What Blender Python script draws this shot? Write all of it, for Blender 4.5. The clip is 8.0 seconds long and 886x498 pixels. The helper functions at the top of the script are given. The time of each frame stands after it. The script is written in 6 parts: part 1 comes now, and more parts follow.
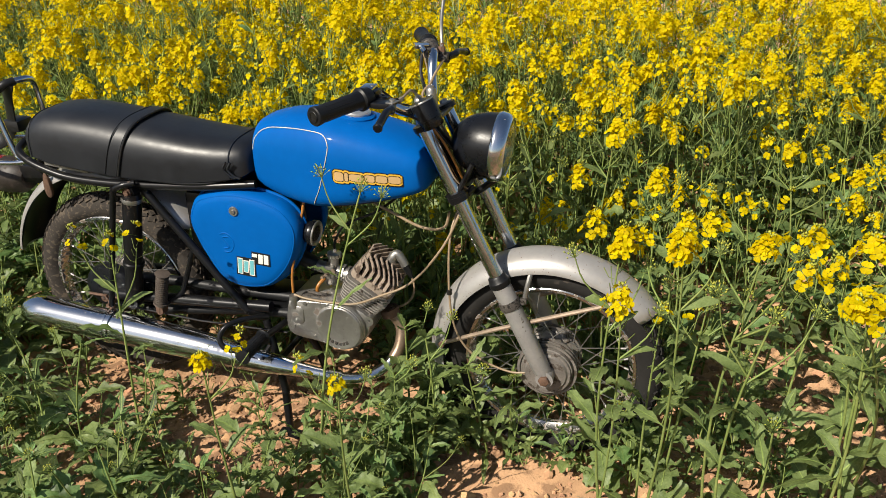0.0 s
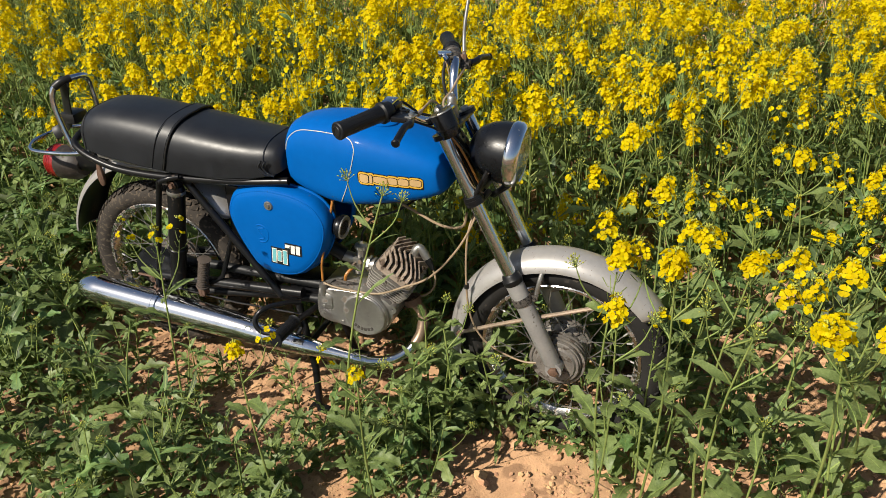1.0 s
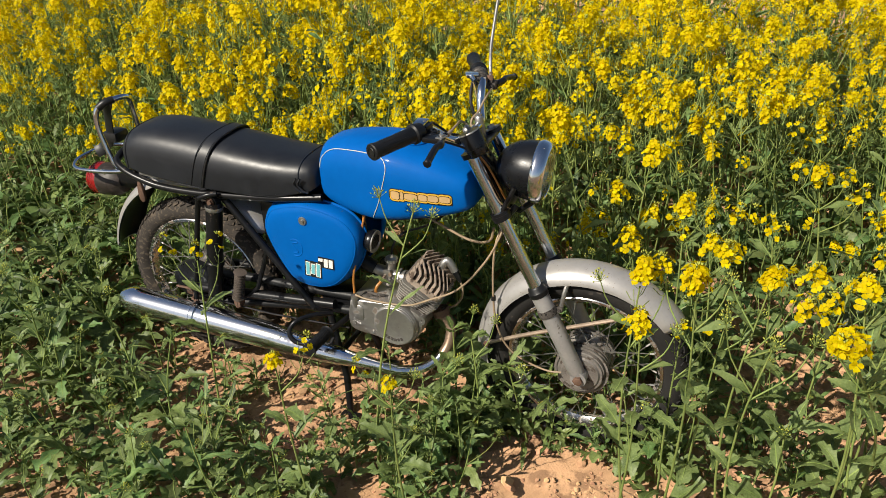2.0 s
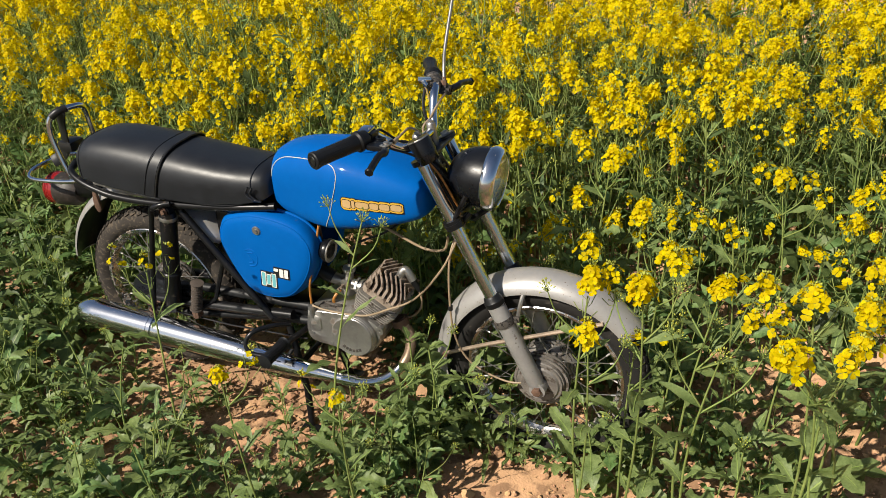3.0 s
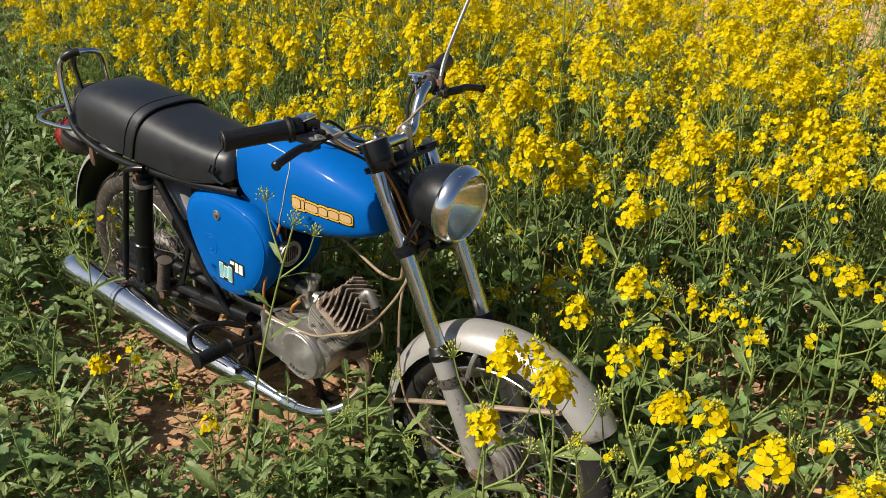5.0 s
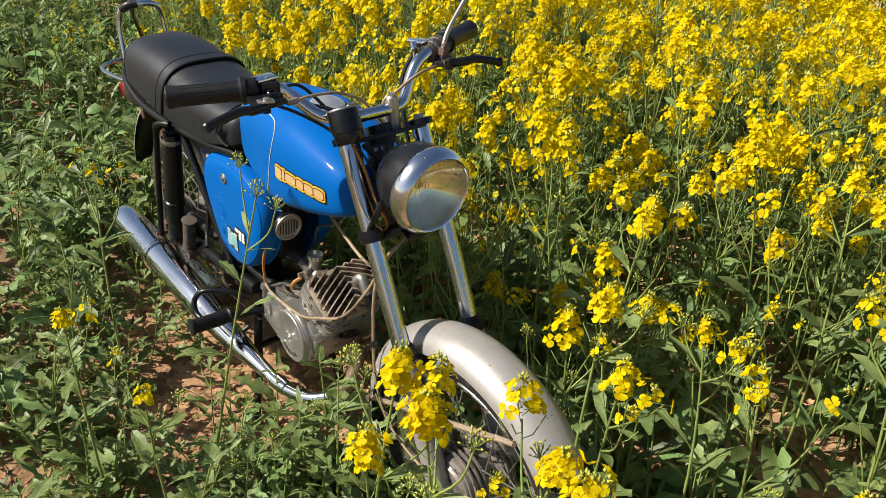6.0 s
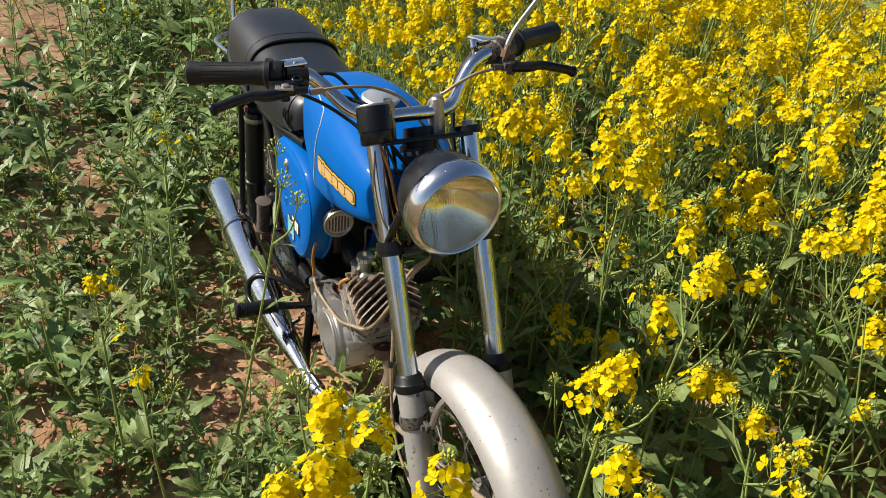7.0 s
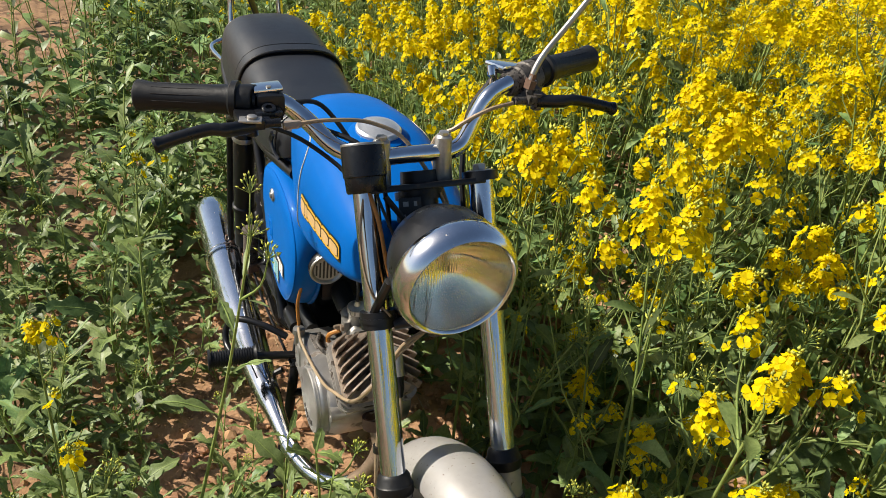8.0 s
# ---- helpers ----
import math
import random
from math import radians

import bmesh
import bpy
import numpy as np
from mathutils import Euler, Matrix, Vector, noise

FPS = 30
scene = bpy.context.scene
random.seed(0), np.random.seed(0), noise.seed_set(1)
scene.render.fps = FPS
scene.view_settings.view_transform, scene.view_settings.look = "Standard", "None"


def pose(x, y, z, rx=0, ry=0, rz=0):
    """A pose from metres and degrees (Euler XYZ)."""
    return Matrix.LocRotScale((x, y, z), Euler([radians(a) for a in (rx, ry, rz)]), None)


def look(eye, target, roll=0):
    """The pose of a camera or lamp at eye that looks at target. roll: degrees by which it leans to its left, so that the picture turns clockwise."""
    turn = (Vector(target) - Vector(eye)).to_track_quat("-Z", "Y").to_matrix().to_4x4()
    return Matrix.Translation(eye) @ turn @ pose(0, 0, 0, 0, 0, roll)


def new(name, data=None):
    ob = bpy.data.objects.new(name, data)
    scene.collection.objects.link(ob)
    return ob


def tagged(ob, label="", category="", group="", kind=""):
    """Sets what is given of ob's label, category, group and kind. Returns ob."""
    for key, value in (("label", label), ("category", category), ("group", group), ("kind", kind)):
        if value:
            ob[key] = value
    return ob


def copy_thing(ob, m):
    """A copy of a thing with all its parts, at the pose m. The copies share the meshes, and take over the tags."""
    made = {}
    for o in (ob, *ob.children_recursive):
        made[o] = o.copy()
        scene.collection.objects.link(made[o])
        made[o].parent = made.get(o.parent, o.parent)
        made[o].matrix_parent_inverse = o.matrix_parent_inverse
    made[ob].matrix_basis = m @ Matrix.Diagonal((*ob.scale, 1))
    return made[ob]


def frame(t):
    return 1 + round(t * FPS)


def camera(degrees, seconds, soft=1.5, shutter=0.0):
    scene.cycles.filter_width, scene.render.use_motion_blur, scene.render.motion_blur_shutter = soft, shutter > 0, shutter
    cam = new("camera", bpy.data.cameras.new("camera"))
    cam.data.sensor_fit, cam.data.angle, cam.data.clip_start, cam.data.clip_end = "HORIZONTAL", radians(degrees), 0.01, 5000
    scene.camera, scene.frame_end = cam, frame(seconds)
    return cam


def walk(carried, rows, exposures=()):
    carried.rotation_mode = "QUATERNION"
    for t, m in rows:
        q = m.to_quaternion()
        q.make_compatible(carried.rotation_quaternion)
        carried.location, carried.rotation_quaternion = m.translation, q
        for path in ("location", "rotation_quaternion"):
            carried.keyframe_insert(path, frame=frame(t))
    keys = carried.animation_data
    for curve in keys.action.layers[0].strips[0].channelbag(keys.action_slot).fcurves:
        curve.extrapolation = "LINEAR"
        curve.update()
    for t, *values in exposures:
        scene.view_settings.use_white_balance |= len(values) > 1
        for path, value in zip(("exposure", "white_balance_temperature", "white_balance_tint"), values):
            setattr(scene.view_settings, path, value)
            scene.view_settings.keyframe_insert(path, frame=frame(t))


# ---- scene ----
# Camera: hand-held arc from the machine's flank round to its front.
cam = camera(58, 8.0, soft=0.7)
PATH = [
    (0, 1.4134, -1.6278, 1.3917, 63.33, 0.726, 15.82),
    (0.5, 1.482, -1.6007, 1.4522, 60.326, 0.659, 16.042),
    (1, 1.5023, -1.6644, 1.5347, 60.25, 1.242, 19.48),
    (1.5, 1.4953, -1.7218, 1.5748, 60.738, 1.119, 20.369),
    (1.7, 1.4915, -1.7283, 1.5819, 60.754, 1.417, 20.471),
    (2.8, 1.5753, -1.6711, 1.5931, 60.672, 3.241, 20.554),
    (3, 1.5973, -1.6398, 1.576, 60.927, 2.599, 20.494),
    (3.5, 1.6699, -1.5185, 1.5523, 60.841, 2.028, 21.412),
    (4, 1.698, -1.3913, 1.4936, 61.142, 1.969, 24.582),
    (4.5, 1.7712, -1.2612, 1.4598, 62.234, 0.812, 29.669),
    (4.7, 1.7877, -1.2352, 1.4525, 62.543, -0.768, 31.828),
    (5.8, 2.0127, -0.8426, 1.3862, 60.915, -1.895, 48.195),
    (6, 1.9966, -0.7849, 1.3767, 60.624, -1.858, 49.877),
    (6.5, 1.9943, -0.63, 1.3599, 60.082, -2.037, 57.774),
    (7, 1.9924, -0.5052, 1.3458, 59.766, -3.297, 64.313),
    (7.5, 1.9293, -0.4333, 1.3301, 59.773, -3.874, 66.095),
    (8, 1.7779, -0.375, 1.3035, 59.937, -4.801, 66.823),
]
walk(cam, [(r[0], pose(*r[1:])) for r in PATH], exposures=((0, 0.41), (3.0, 0.39), (4.5, 0.40), (6.0, 0.71), (7.0, 0.77), (8.0, 0.81)))

# ---- light ----
SUN = Vector((-0.50, -0.83, 0.86)).normalized()      # towards the sun
SKY_STRENGTH, SUN_STRENGTH = 0.060, 5.0
world = bpy.data.worlds.new("sky")
scene.world = world
world.use_nodes = True
wn = world.node_tree
sky = wn.nodes.new("ShaderNodeTexSky")
sky.sky_type, sky.sun_disc = "NISHITA", False
sky.sun_elevation = math.asin(SUN.z)
sky.sun_rotation = math.atan2(SUN.x, SUN.y)
sky.air_density, sky.dust_density, sky.ozone_density = 1.0, 1.2, 1.0
wn.links.new(sky.outputs[0], wn.nodes["Background"].inputs[0])
wn.nodes["Background"].inputs[1].default_value = SKY_STRENGTH
lamp = bpy.data.lights.new("sun", "SUN")
lamp.energy, lamp.angle, lamp.color = SUN_STRENGTH, radians(0.53), (1.0, 0.92, 0.79)
sun_ob = new("sun", lamp)
sun_ob.matrix_world = look(SUN * 30, (0, 0, 0))

# ---- materials ----
def material(name, colour, rough=0.5, metal=0.0, coat=0.0, vary=0.15, scale=8.0, bump=0.0, bump_scale=60.0, rough_vary=0.0,
             spots=None, spot_scale=30.0, spot_level=0.62, spot_rough=0.8, island=0.0, transmit=0.0, ior=1.45, spec=0.5, shade=None):
    """Principled surface with two scales of variation, optional spots of another colour and fine relief."""
    m = bpy.data.materials.new(name)
    m.use_nodes = True
    nt = m.node_tree
    b = nt.nodes["Principled BSDF"]
    N, L = nt.nodes.new, nt.links.new
    co = N("ShaderNodeTexCoord")
    def tex(sc, detail=4.0):
        n = N("ShaderNodeTexNoise")
        n.inputs["Scale"].default_value, n.inputs["Detail"].default_value = sc, detail
        L(co.outputs["Object"], n.inputs["Vector"])
        return n
    big, fine = tex(scale), tex(scale * 9)
    add = N("ShaderNodeMath"); add.operation = "ADD"
    half = N("ShaderNodeMath"); half.operation = "MULTIPLY"; half.inputs[1].default_value = 0.5
    L(fine.outputs["Fac"], half.inputs[0]); L(big.outputs["Fac"], add.inputs[0]); L(half.outputs[0], add.inputs[1])
    ramp = N("ShaderNodeMapRange")
    ramp.inputs["From Min"].default_value, ramp.inputs["From Max"].default_value = 0.5, 1.0
    L(add.outputs[0], ramp.inputs["Value"])
    mix = N("ShaderNodeMix"); mix.data_type = "RGBA"
    lo = tuple(c * (1 - vary) for c in colour); hi = tuple(min(1, c * (1 + vary)) for c in colour)
    if shade:
        hi = shade
    mix.inputs["A"].default_value, mix.inputs["B"].default_value = (*lo, 1), (*hi, 1)
    L(ramp.outputs[0], mix.inputs["Factor"])
    out = mix.outputs["Result"]
    if island:
        geo = N("ShaderNodeNewGeometry")
        hsv = N("ShaderNodeHueSaturation")
        r1 = N("ShaderNodeMapRange"); r1.inputs["To Min"].default_value, r1.inputs["To Max"].default_value = 1 - island, 1 + island
        L(geo.outputs["Random Per Island"], r1.inputs["Value"]); L(r1.outputs[0], hsv.inputs["Value"]); L(out, hsv.inputs["Color"])
        r2 = N("ShaderNodeMapRange"); r2.inputs["To Min"].default_value, r2.inputs["To Max"].default_value = 0.5 - island * 0.05, 0.5 + island * 0.05
        w = N("ShaderNodeMath"); w.operation = "FRACT"; w2 = N("ShaderNodeMath"); w2.operation = "MULTIPLY"; w2.inputs[1].default_value = 7.3
        L(geo.outputs["Random Per Island"], w2.inputs[0]); L(w2.outputs[0], w.inputs[0]); L(w.outputs[0], r2.inputs["Value"]); L(r2.outputs[0], hsv.inputs["Hue"])
        out = hsv.outputs["Color"]
    b.inputs["Roughness"].default_value = rough
    if spots:
        sp = tex(spot_scale, 6.0)
        st = N("ShaderNodeMapRange"); st.inputs["From Min"].default_value, st.inputs["From Max"].default_value = spot_level, spot_level + 0.06
        L(sp.outputs["Fac"], st.inputs["Value"])
        mx = N("ShaderNodeMix"); mx.data_type = "RGBA"
        mx.inputs["B"].default_value = (*spots, 1)
        L(st.outputs[0], mx.inputs["Factor"]); L(out, mx.inputs["A"])
        out = mx.outputs["Result"]
        rr = N("ShaderNodeMapRange"); rr.inputs["To Min"].default_value, rr.inputs["To Max"].default_value = rough, spot_rough
        L(st.outputs[0], rr.inputs["Value"]); L(rr.outputs[0], b.inputs["Roughness"])
        if metal > 0.5:
            mm = N("ShaderNodeMapRange"); mm.inputs["To Min"].default_value, mm.inputs["To Max"].default_value = metal, 0.0
            L(st.outputs[0], mm.inputs["Value"]); L(mm.outputs[0], b.inputs["Metallic"])
    elif rough_vary:
        rr = N("ShaderNodeMapRange"); rr.inputs["To Min"].default_value, rr.inputs["To Max"].default_value = rough - rough_vary, rough + rough_vary
        L(ramp.outputs[0], rr.inputs["Value"]); L(rr.outputs[0], b.inputs["Roughness"])
    L(out, b.inputs["Base Color"])
    if not (spots and metal > 0.5):
        b.inputs["Metallic"].default_value = metal
    b.inputs["Coat Weight"].default_value = coat
    b.inputs["Coat Roughness"].default_value = 0.06
    b.inputs["Transmission Weight"].default_value = transmit
    b.inputs["IOR"].default_value = ior
    b.inputs["Specular IOR Level"].default_value = spec
    if bump:
        bt = tex(bump_scale, 5.0)
        bn = N("ShaderNodeBump"); bn.inputs["Strength"].default_value, bn.inputs["Distance"].default_value = bump, 0.004
        L(bt.outputs["Fac"], bn.inputs["Height"]); L(bn.outputs[0], b.inputs["Normal"])
    return m

BLUE = material("blue enamel", (0.0008, 0.092, 0.36), 0.46, coat=0.12, spec=0.05, vary=0.08, scale=6, bump=0.015, bump_scale=25, spots=(0.05, 0.10, 0.22), spot_scale=55, spot_level=0.74, spot_rough=0.5)
CHROME = material("chrome", (0.70, 0.72, 0.75), 0.15, 1.0, vary=0.06, scale=20, bump=0.02, bump_scale=40, spots=(0.16, 0.10, 0.06), spot_scale=120, spot_level=0.72, spot_rough=0.6)
FORK_CHROME = material("fork chrome", (0.60, 0.63, 0.67), 0.12, 1.0, vary=0.08, scale=20, bump=0.02, bump_scale=60, rough_vary=0.05)
ALU = material("cast aluminium", (0.37, 0.355, 0.335), 0.40, 0.85, vary=0.22, scale=9, bump=0.10, bump_scale=240, spots=(0.13, 0.108, 0.088), spot_scale=32, spot_level=0.60, spot_rough=0.7)
CAST = material("rough cast aluminium", (0.36, 0.335, 0.305), 0.48, 0.5, vary=0.25, scale=20, bump=0.25, bump_scale=220, spots=(0.09, 0.07, 0.055), spot_scale=50, spot_level=0.58, spot_rough=0.85)
SILVER = material("silver paint", (0.40, 0.385, 0.37), 0.38, 0.45, vary=0.1, scale=10, bump=0.04, bump_scale=120, spots=(0.17, 0.115, 0.08), spot_scale=190, spot_level=0.665, spot_rough=0.8)
FORKPAINT = material("grey fork paint", (0.34, 0.33, 0.32), 0.42, 0.4, vary=0.14, scale=14, bump=0.06, bump_scale=120, spots=(0.12, 0.09, 0.07), spot_scale=60, spot_level=0.66)
BLACK = material("black paint", (0.0075, 0.0075, 0.0085), 0.3, spec=0.4, vary=0.3, scale=15, bump=0.03, bump_scale=90, spots=(0.06, 0.045, 0.035), spot_scale=45, spot_level=0.66, spot_rough=0.75)
PLASTIC = material("black plastic", (0.0060, 0.0066, 0.0085), 0.3, spec=0.4, vary=0.25, scale=20, bump=0.03, bump_scale=150, rough_vary=0.08)
RUBBER = material("black rubber", (0.0075, 0.008, 0.0092), 0.48, spec=0.38, vary=0.3, scale=18, bump=0.08, bump_scale=150, rough_vary=0.1)
VINYL = material("black vinyl", (0.0095, 0.0108, 0.0140), 0.42, vary=0.35, scale=7, bump=0.03, bump_scale=260, rough_vary=0.07, spec=0.55)
TYRE = material("tyre rubber", (0.017, 0.016, 0.015), 0.8, vary=0.25, scale=12, bump=0.15, bump_scale=120, spots=(0.06, 0.05, 0.042), spot_scale=30, spot_level=0.62, spot_rough=0.95, spec=0.3)
OLDTYRE = material("dusty tyre rubber", (0.040, 0.034, 0.029), 0.85, vary=0.35, scale=12, bump=0.2, bump_scale=120, spots=(0.095, 0.076, 0.058), spot_scale=90, spot_level=0.54, spot_rough=0.95, spec=0.25)
GRIME = material("grimy cast alloy", (0.085, 0.075, 0.066), 0.55, 0.3, vary=0.4, scale=40, bump=0.2, bump_scale=200, spots=(0.02, 0.018, 0.016), spot_scale=190, spot_level=0.55, spot_rough=0.8)
SOILED = material("soiled dark plastic", (0.026, 0.020, 0.017), 0.5, vary=0.5, scale=25, bump=0.1, bump_scale=150, spots=(0.055, 0.042, 0.034), spot_scale=120, spot_level=0.58, spot_rough=0.85)
RIM = material("dusty chrome", (0.55, 0.54, 0.52), 0.22, 1.0, vary=0.15, scale=20, bump=0.04, bump_scale=120, spots=(0.17, 0.135, 0.105), spot_scale=60, spot_level=0.55, spot_rough=0.75)
RUST = material("rusty steel", (0.13, 0.075, 0.05), 0.7, 0.2, vary=0.35, scale=25, bump=0.2, bump_scale=150)
STAY = material("stained steel", (0.35, 0.27, 0.2), 0.45, 0.5, vary=0.25, scale=30, bump=0.1, bump_scale=150)
CABLE = material("aged cable sleeve", (0.27, 0.20, 0.125), 0.5, vary=0.25, scale=20, rough_vary=0.1)
ORANGE = material("brown cable sleeve", (0.36, 0.15, 0.03), 0.45, vary=0.25, scale=20)
RED = material("red lens", (0.24, 0.010, 0.010), 0.18, vary=0.1, coat=0.6)
HONEY = material("ivory trim", (0.55, 0.5, 0.4), 0.45, vary=0.15, scale=40)
YELLOW = material("yellow decal", (0.60, 0.35, 0.04), 0.4, vary=0.06)
CREAM = material("cream decal", (0.78, 0.74, 0.66), 0.4, vary=0.06)
TEAL = material("teal decal", (0.14, 0.42, 0.46), 0.4, vary=0.1)
INK = material("black decal", (0.012, 0.012, 0.012), 0.4)
LENS = material("lamp glass", (0.93, 0.93, 0.86), 0.03, vary=0.02, transmit=1.0, ior=1.45, bump=0.0)
MIRROR = material("lamp reflector", (0.88, 0.85, 0.76), 0.06, 1.0, vary=0.05, scale=30)
GALV = material("dull steel", (0.34, 0.33, 0.31), 0.42, 0.85, vary=0.15, scale=30, bump=0.05, bump_scale=140)
DUSTY = material("dusty rubber", (0.07, 0.055, 0.045), 0.75, vary=0.35, scale=25, bump=0.15, bump_scale=150)
BRIGHT = material("bright steel", (0.68, 0.67, 0.64), 0.3, 0.8, vary=0.12, scale=30, bump=0.05, bump_scale=140)
BROWNED = material("heat-browned chrome", (0.30, 0.215, 0.15), 0.38, 0.7, vary=0.3, scale=18, bump=0.08, bump_scale=120, spots=(0.13, 0.08, 0.055), spot_scale=50, spot_level=0.6, spot_rough=0.7)
PEACH = material("peach decal", (0.50, 0.33, 0.15), 0.4, vary=0.08)
# upright ribs pressed into the lamp glass
nt = LENS.node_tree
tc, sep, mul, sine, bmp = (nt.nodes.new("ShaderNode" + k) for k in ("TexCoord", "SeparateXYZ", "Math", "Math", "Bump"))
mul.operation, sine.operation = "MULTIPLY", "SINE"
mul.inputs[1].default_value = 2300.0
bmp.inputs["Strength"].default_value, bmp.inputs["Distance"].default_value = 0.12, 0.0005
nt.links.new(tc.outputs["Object"], sep.inputs[0]); nt.links.new(sep.outputs["Y"], mul.inputs[0]); nt.links.new(mul.outputs[0], sine.inputs[0])
nt.links.new(sine.outputs[0], bmp.inputs["Height"]); nt.links.new(bmp.outputs[0], nt.nodes["Principled BSDF"].inputs["Normal"])
HUB = material("dusty hub alloy", (0.235, 0.215, 0.195), 0.5, 0.5, vary=0.25, scale=25, bump=0.15, bump_scale=180, spots=(0.10, 0.08, 0.065), spot_scale=45, spot_level=0.56, spot_rough=0.8)
HEADCAST = material("browned cast aluminium", (0.33, 0.265, 0.21), 0.6, 0.3, vary=0.25, scale=20, bump=0.25, bump_scale=220, spots=(0.10, 0.07, 0.05), spot_scale=45, spot_level=0.55, spot_rough=0.85)

# ---- mesh helpers: a shape is (vertices, faces) ----
def merge(*shapes):
    vs, fs = [], []
    for v, f in shapes:
        n = len(vs)
        vs += [tuple(p) for p in v]
        fs += [tuple(i + n for i in face) for face in f]
    return vs, fs


def moved(shape, m):
    return [tuple(m @ Vector(p)) for p in shape[0]], shape[1]


def curve_points(pts, steps=6, closed=False):
    """A smooth line through the points (Catmull-Rom)."""
    P = [Vector(p) for p in pts]
    n = len(P)
    out = []
    for i in range(n if closed else n - 1):
        p0 = P[(i - 1) % n] if closed or i > 0 else P[0] * 2 - P[1]
        p1, p2 = P[i], P[(i + 1) % n]
        p3 = P[(i + 2) % n] if closed or i + 2 < n else P[-1] * 2 - P[-2]
        for k in range(steps):
            t = k / steps
            out.append(0.5 * ((2 * p1) + (p2 - p0) * t + (2 * p0 - 5 * p1 + 4 * p2 - p3) * t * t + (3 * p1 - p0 - 3 * p2 + p3) * t ** 3))
    if not closed:
        out.append(P[-1])
    return out


def tube(pts, r, seg=12, closed=False, caps=True, flat=1.0, up=None):
    """A round bar along the points; r is one radius or one for each point; flat squeezes it across."""
    P = [Vector(p) for p in pts]
    n = len(P)
    rad = [r] * n if isinstance(r, (int, float)) else list(r)
    vs, fs = [], []
    side = None
    for i in range(n):
        a, b = (P[(i - 1) % n], P[(i + 1) % n]) if closed else (P[max(i - 1, 0)], P[min(i + 1, n - 1)])
        d = (b - a).normalized()
        if side is None:
            side = d.cross(Vector(up) if up else (Vector((0, 0, 1)) if abs(d.z) < 0.9 else Vector((1, 0, 0)))).normalized()
        else:
            side = (side - d * side.dot(d)).normalized()
        other = d.cross(side)
        for k in range(seg):
            a = 2 * math.pi * k / seg
            vs.append(tuple(P[i] + rad[i] * (math.cos(a) * side + flat * math.sin(a) * other)))
    for i in range(n if closed else n - 1):
        for k in range(seg):
            j = (i + 1) % n
            fs.append((i * seg + k, i * seg + (k + 1) % seg, j * seg + (k + 1) % seg, j * seg + k))
    if caps and not closed:
        fs.append(tuple(reversed(range(seg))))
        fs.append(tuple(range((n - 1) * seg, n * seg)))
    return vs, [tuple(reversed(f)) for f in fs]


def lathe(profile, origin, axis, seg=32, closed=False, arc=None):
    """Turns (distance along the axis, radius) pairs round the axis."""
    o, d = Vector(origin), Vector(axis).normalized()
    s = d.cross(Vector((0, 0, 1)) if abs(d.z) < 0.9 else Vector((1, 0, 0))).normalized()
    u = d.cross(s)
    vs, fs = [], []
    n = len(profile)
    a0, a1 = arc or (0, 2 * math.pi)
    rows_ = seg if arc is None else seg + 1
    for k in range(rows_):
        a = a0 + (a1 - a0) * k / seg
        for t, r in profile:
            vs.append(tuple(o + d * t + r * (math.cos(a) * s + math.sin(a) * u)))
    for k in range(seg):
        j = (k + 1) % seg if arc is None else k + 1
        for i in range(n if closed else n - 1):
            i2 = (i + 1) % n
            fs.append((k * n + i, j * n + i, j * n + i2, k * n + i2))
    return vs, fs


def box(c, size, bevel=0.002, m=None):
    """A block with bevelled edges."""
    bm = bmesh.new()
    bmesh.ops.create_cube(bm, size=1)
    for v in bm.verts:
        v.co = Vector((v.co.x * size[0], v.co.y * size[1], v.co.z * size[2]))
    if bevel:
        bmesh.ops.bevel(bm, geom=bm.edges[:], offset=bevel, segments=2, affect="EDGES", profile=0.6)
    mat = Matrix.Translation(c) @ (m or Matrix())
    vs = [tuple(mat @ v.co) for v in bm.verts]
    bm.verts.index_update()
    fs = [tuple(v.index for v in f.verts) for f in bm.faces]
    bm.free()
    return vs, fs


def dome(outline, rings):
    """A shell over a closed outline of (x, z): rings of (y, scale, shift_x, shift_z); the last ring is closed."""
    cx = sum(p[0] for p in outline) / len(outline)
    cz = sum(p[1] for p in outline) / len(outline)
    n = len(outline)
    vs, fs = [], []
    for y, k, sx, sz in rings:
        vs += [(cx + sx + (p[0] - cx) * k, y, cz + sz + (p[1] - cz) * k) for p in outline]
    for i in range(len(rings) - 1):
        for k in range(n):
            fs.append((i * n + k, i * n + (k + 1) % n, (i + 1) * n + (k + 1) % n, (i + 1) * n + k))
    vs.append((cx + rings[-1][2], rings[-1][0], cz + rings[-1][3]))
    last = len(vs) - 1
    for k in range(n):
        fs.append(((len(rings) - 1) * n + k, (len(rings) - 1) * n + (k + 1) % n, last))
    return vs, fs


def mesh_of(name, shape, mat, smooth=40):
    me = bpy.data.meshes.new(name)
    me.from_pydata([tuple(p) for p in shape[0]], [], shape[1])
    me.validate()
    bm = bmesh.new()
    bm.from_mesh(me)
    bmesh.ops.recalc_face_normals(bm, faces=bm.faces[:])
    bm.to_mesh(me)
    bm.free()
    me.materials.append(mat)
    if smooth:
        me.shade_smooth()
        me.set_sharp_from_angle(angle=radians(smooth))
    return me


def part(name, shape, mat, parent, label="", smooth=40):
    """One mesh object under a thing or under a part."""
    ob = new(name, shape if isinstance(shape, bpy.types.Mesh) else mesh_of(name, shape, mat, smooth))
    ob.parent = parent
    return tagged(ob, label)


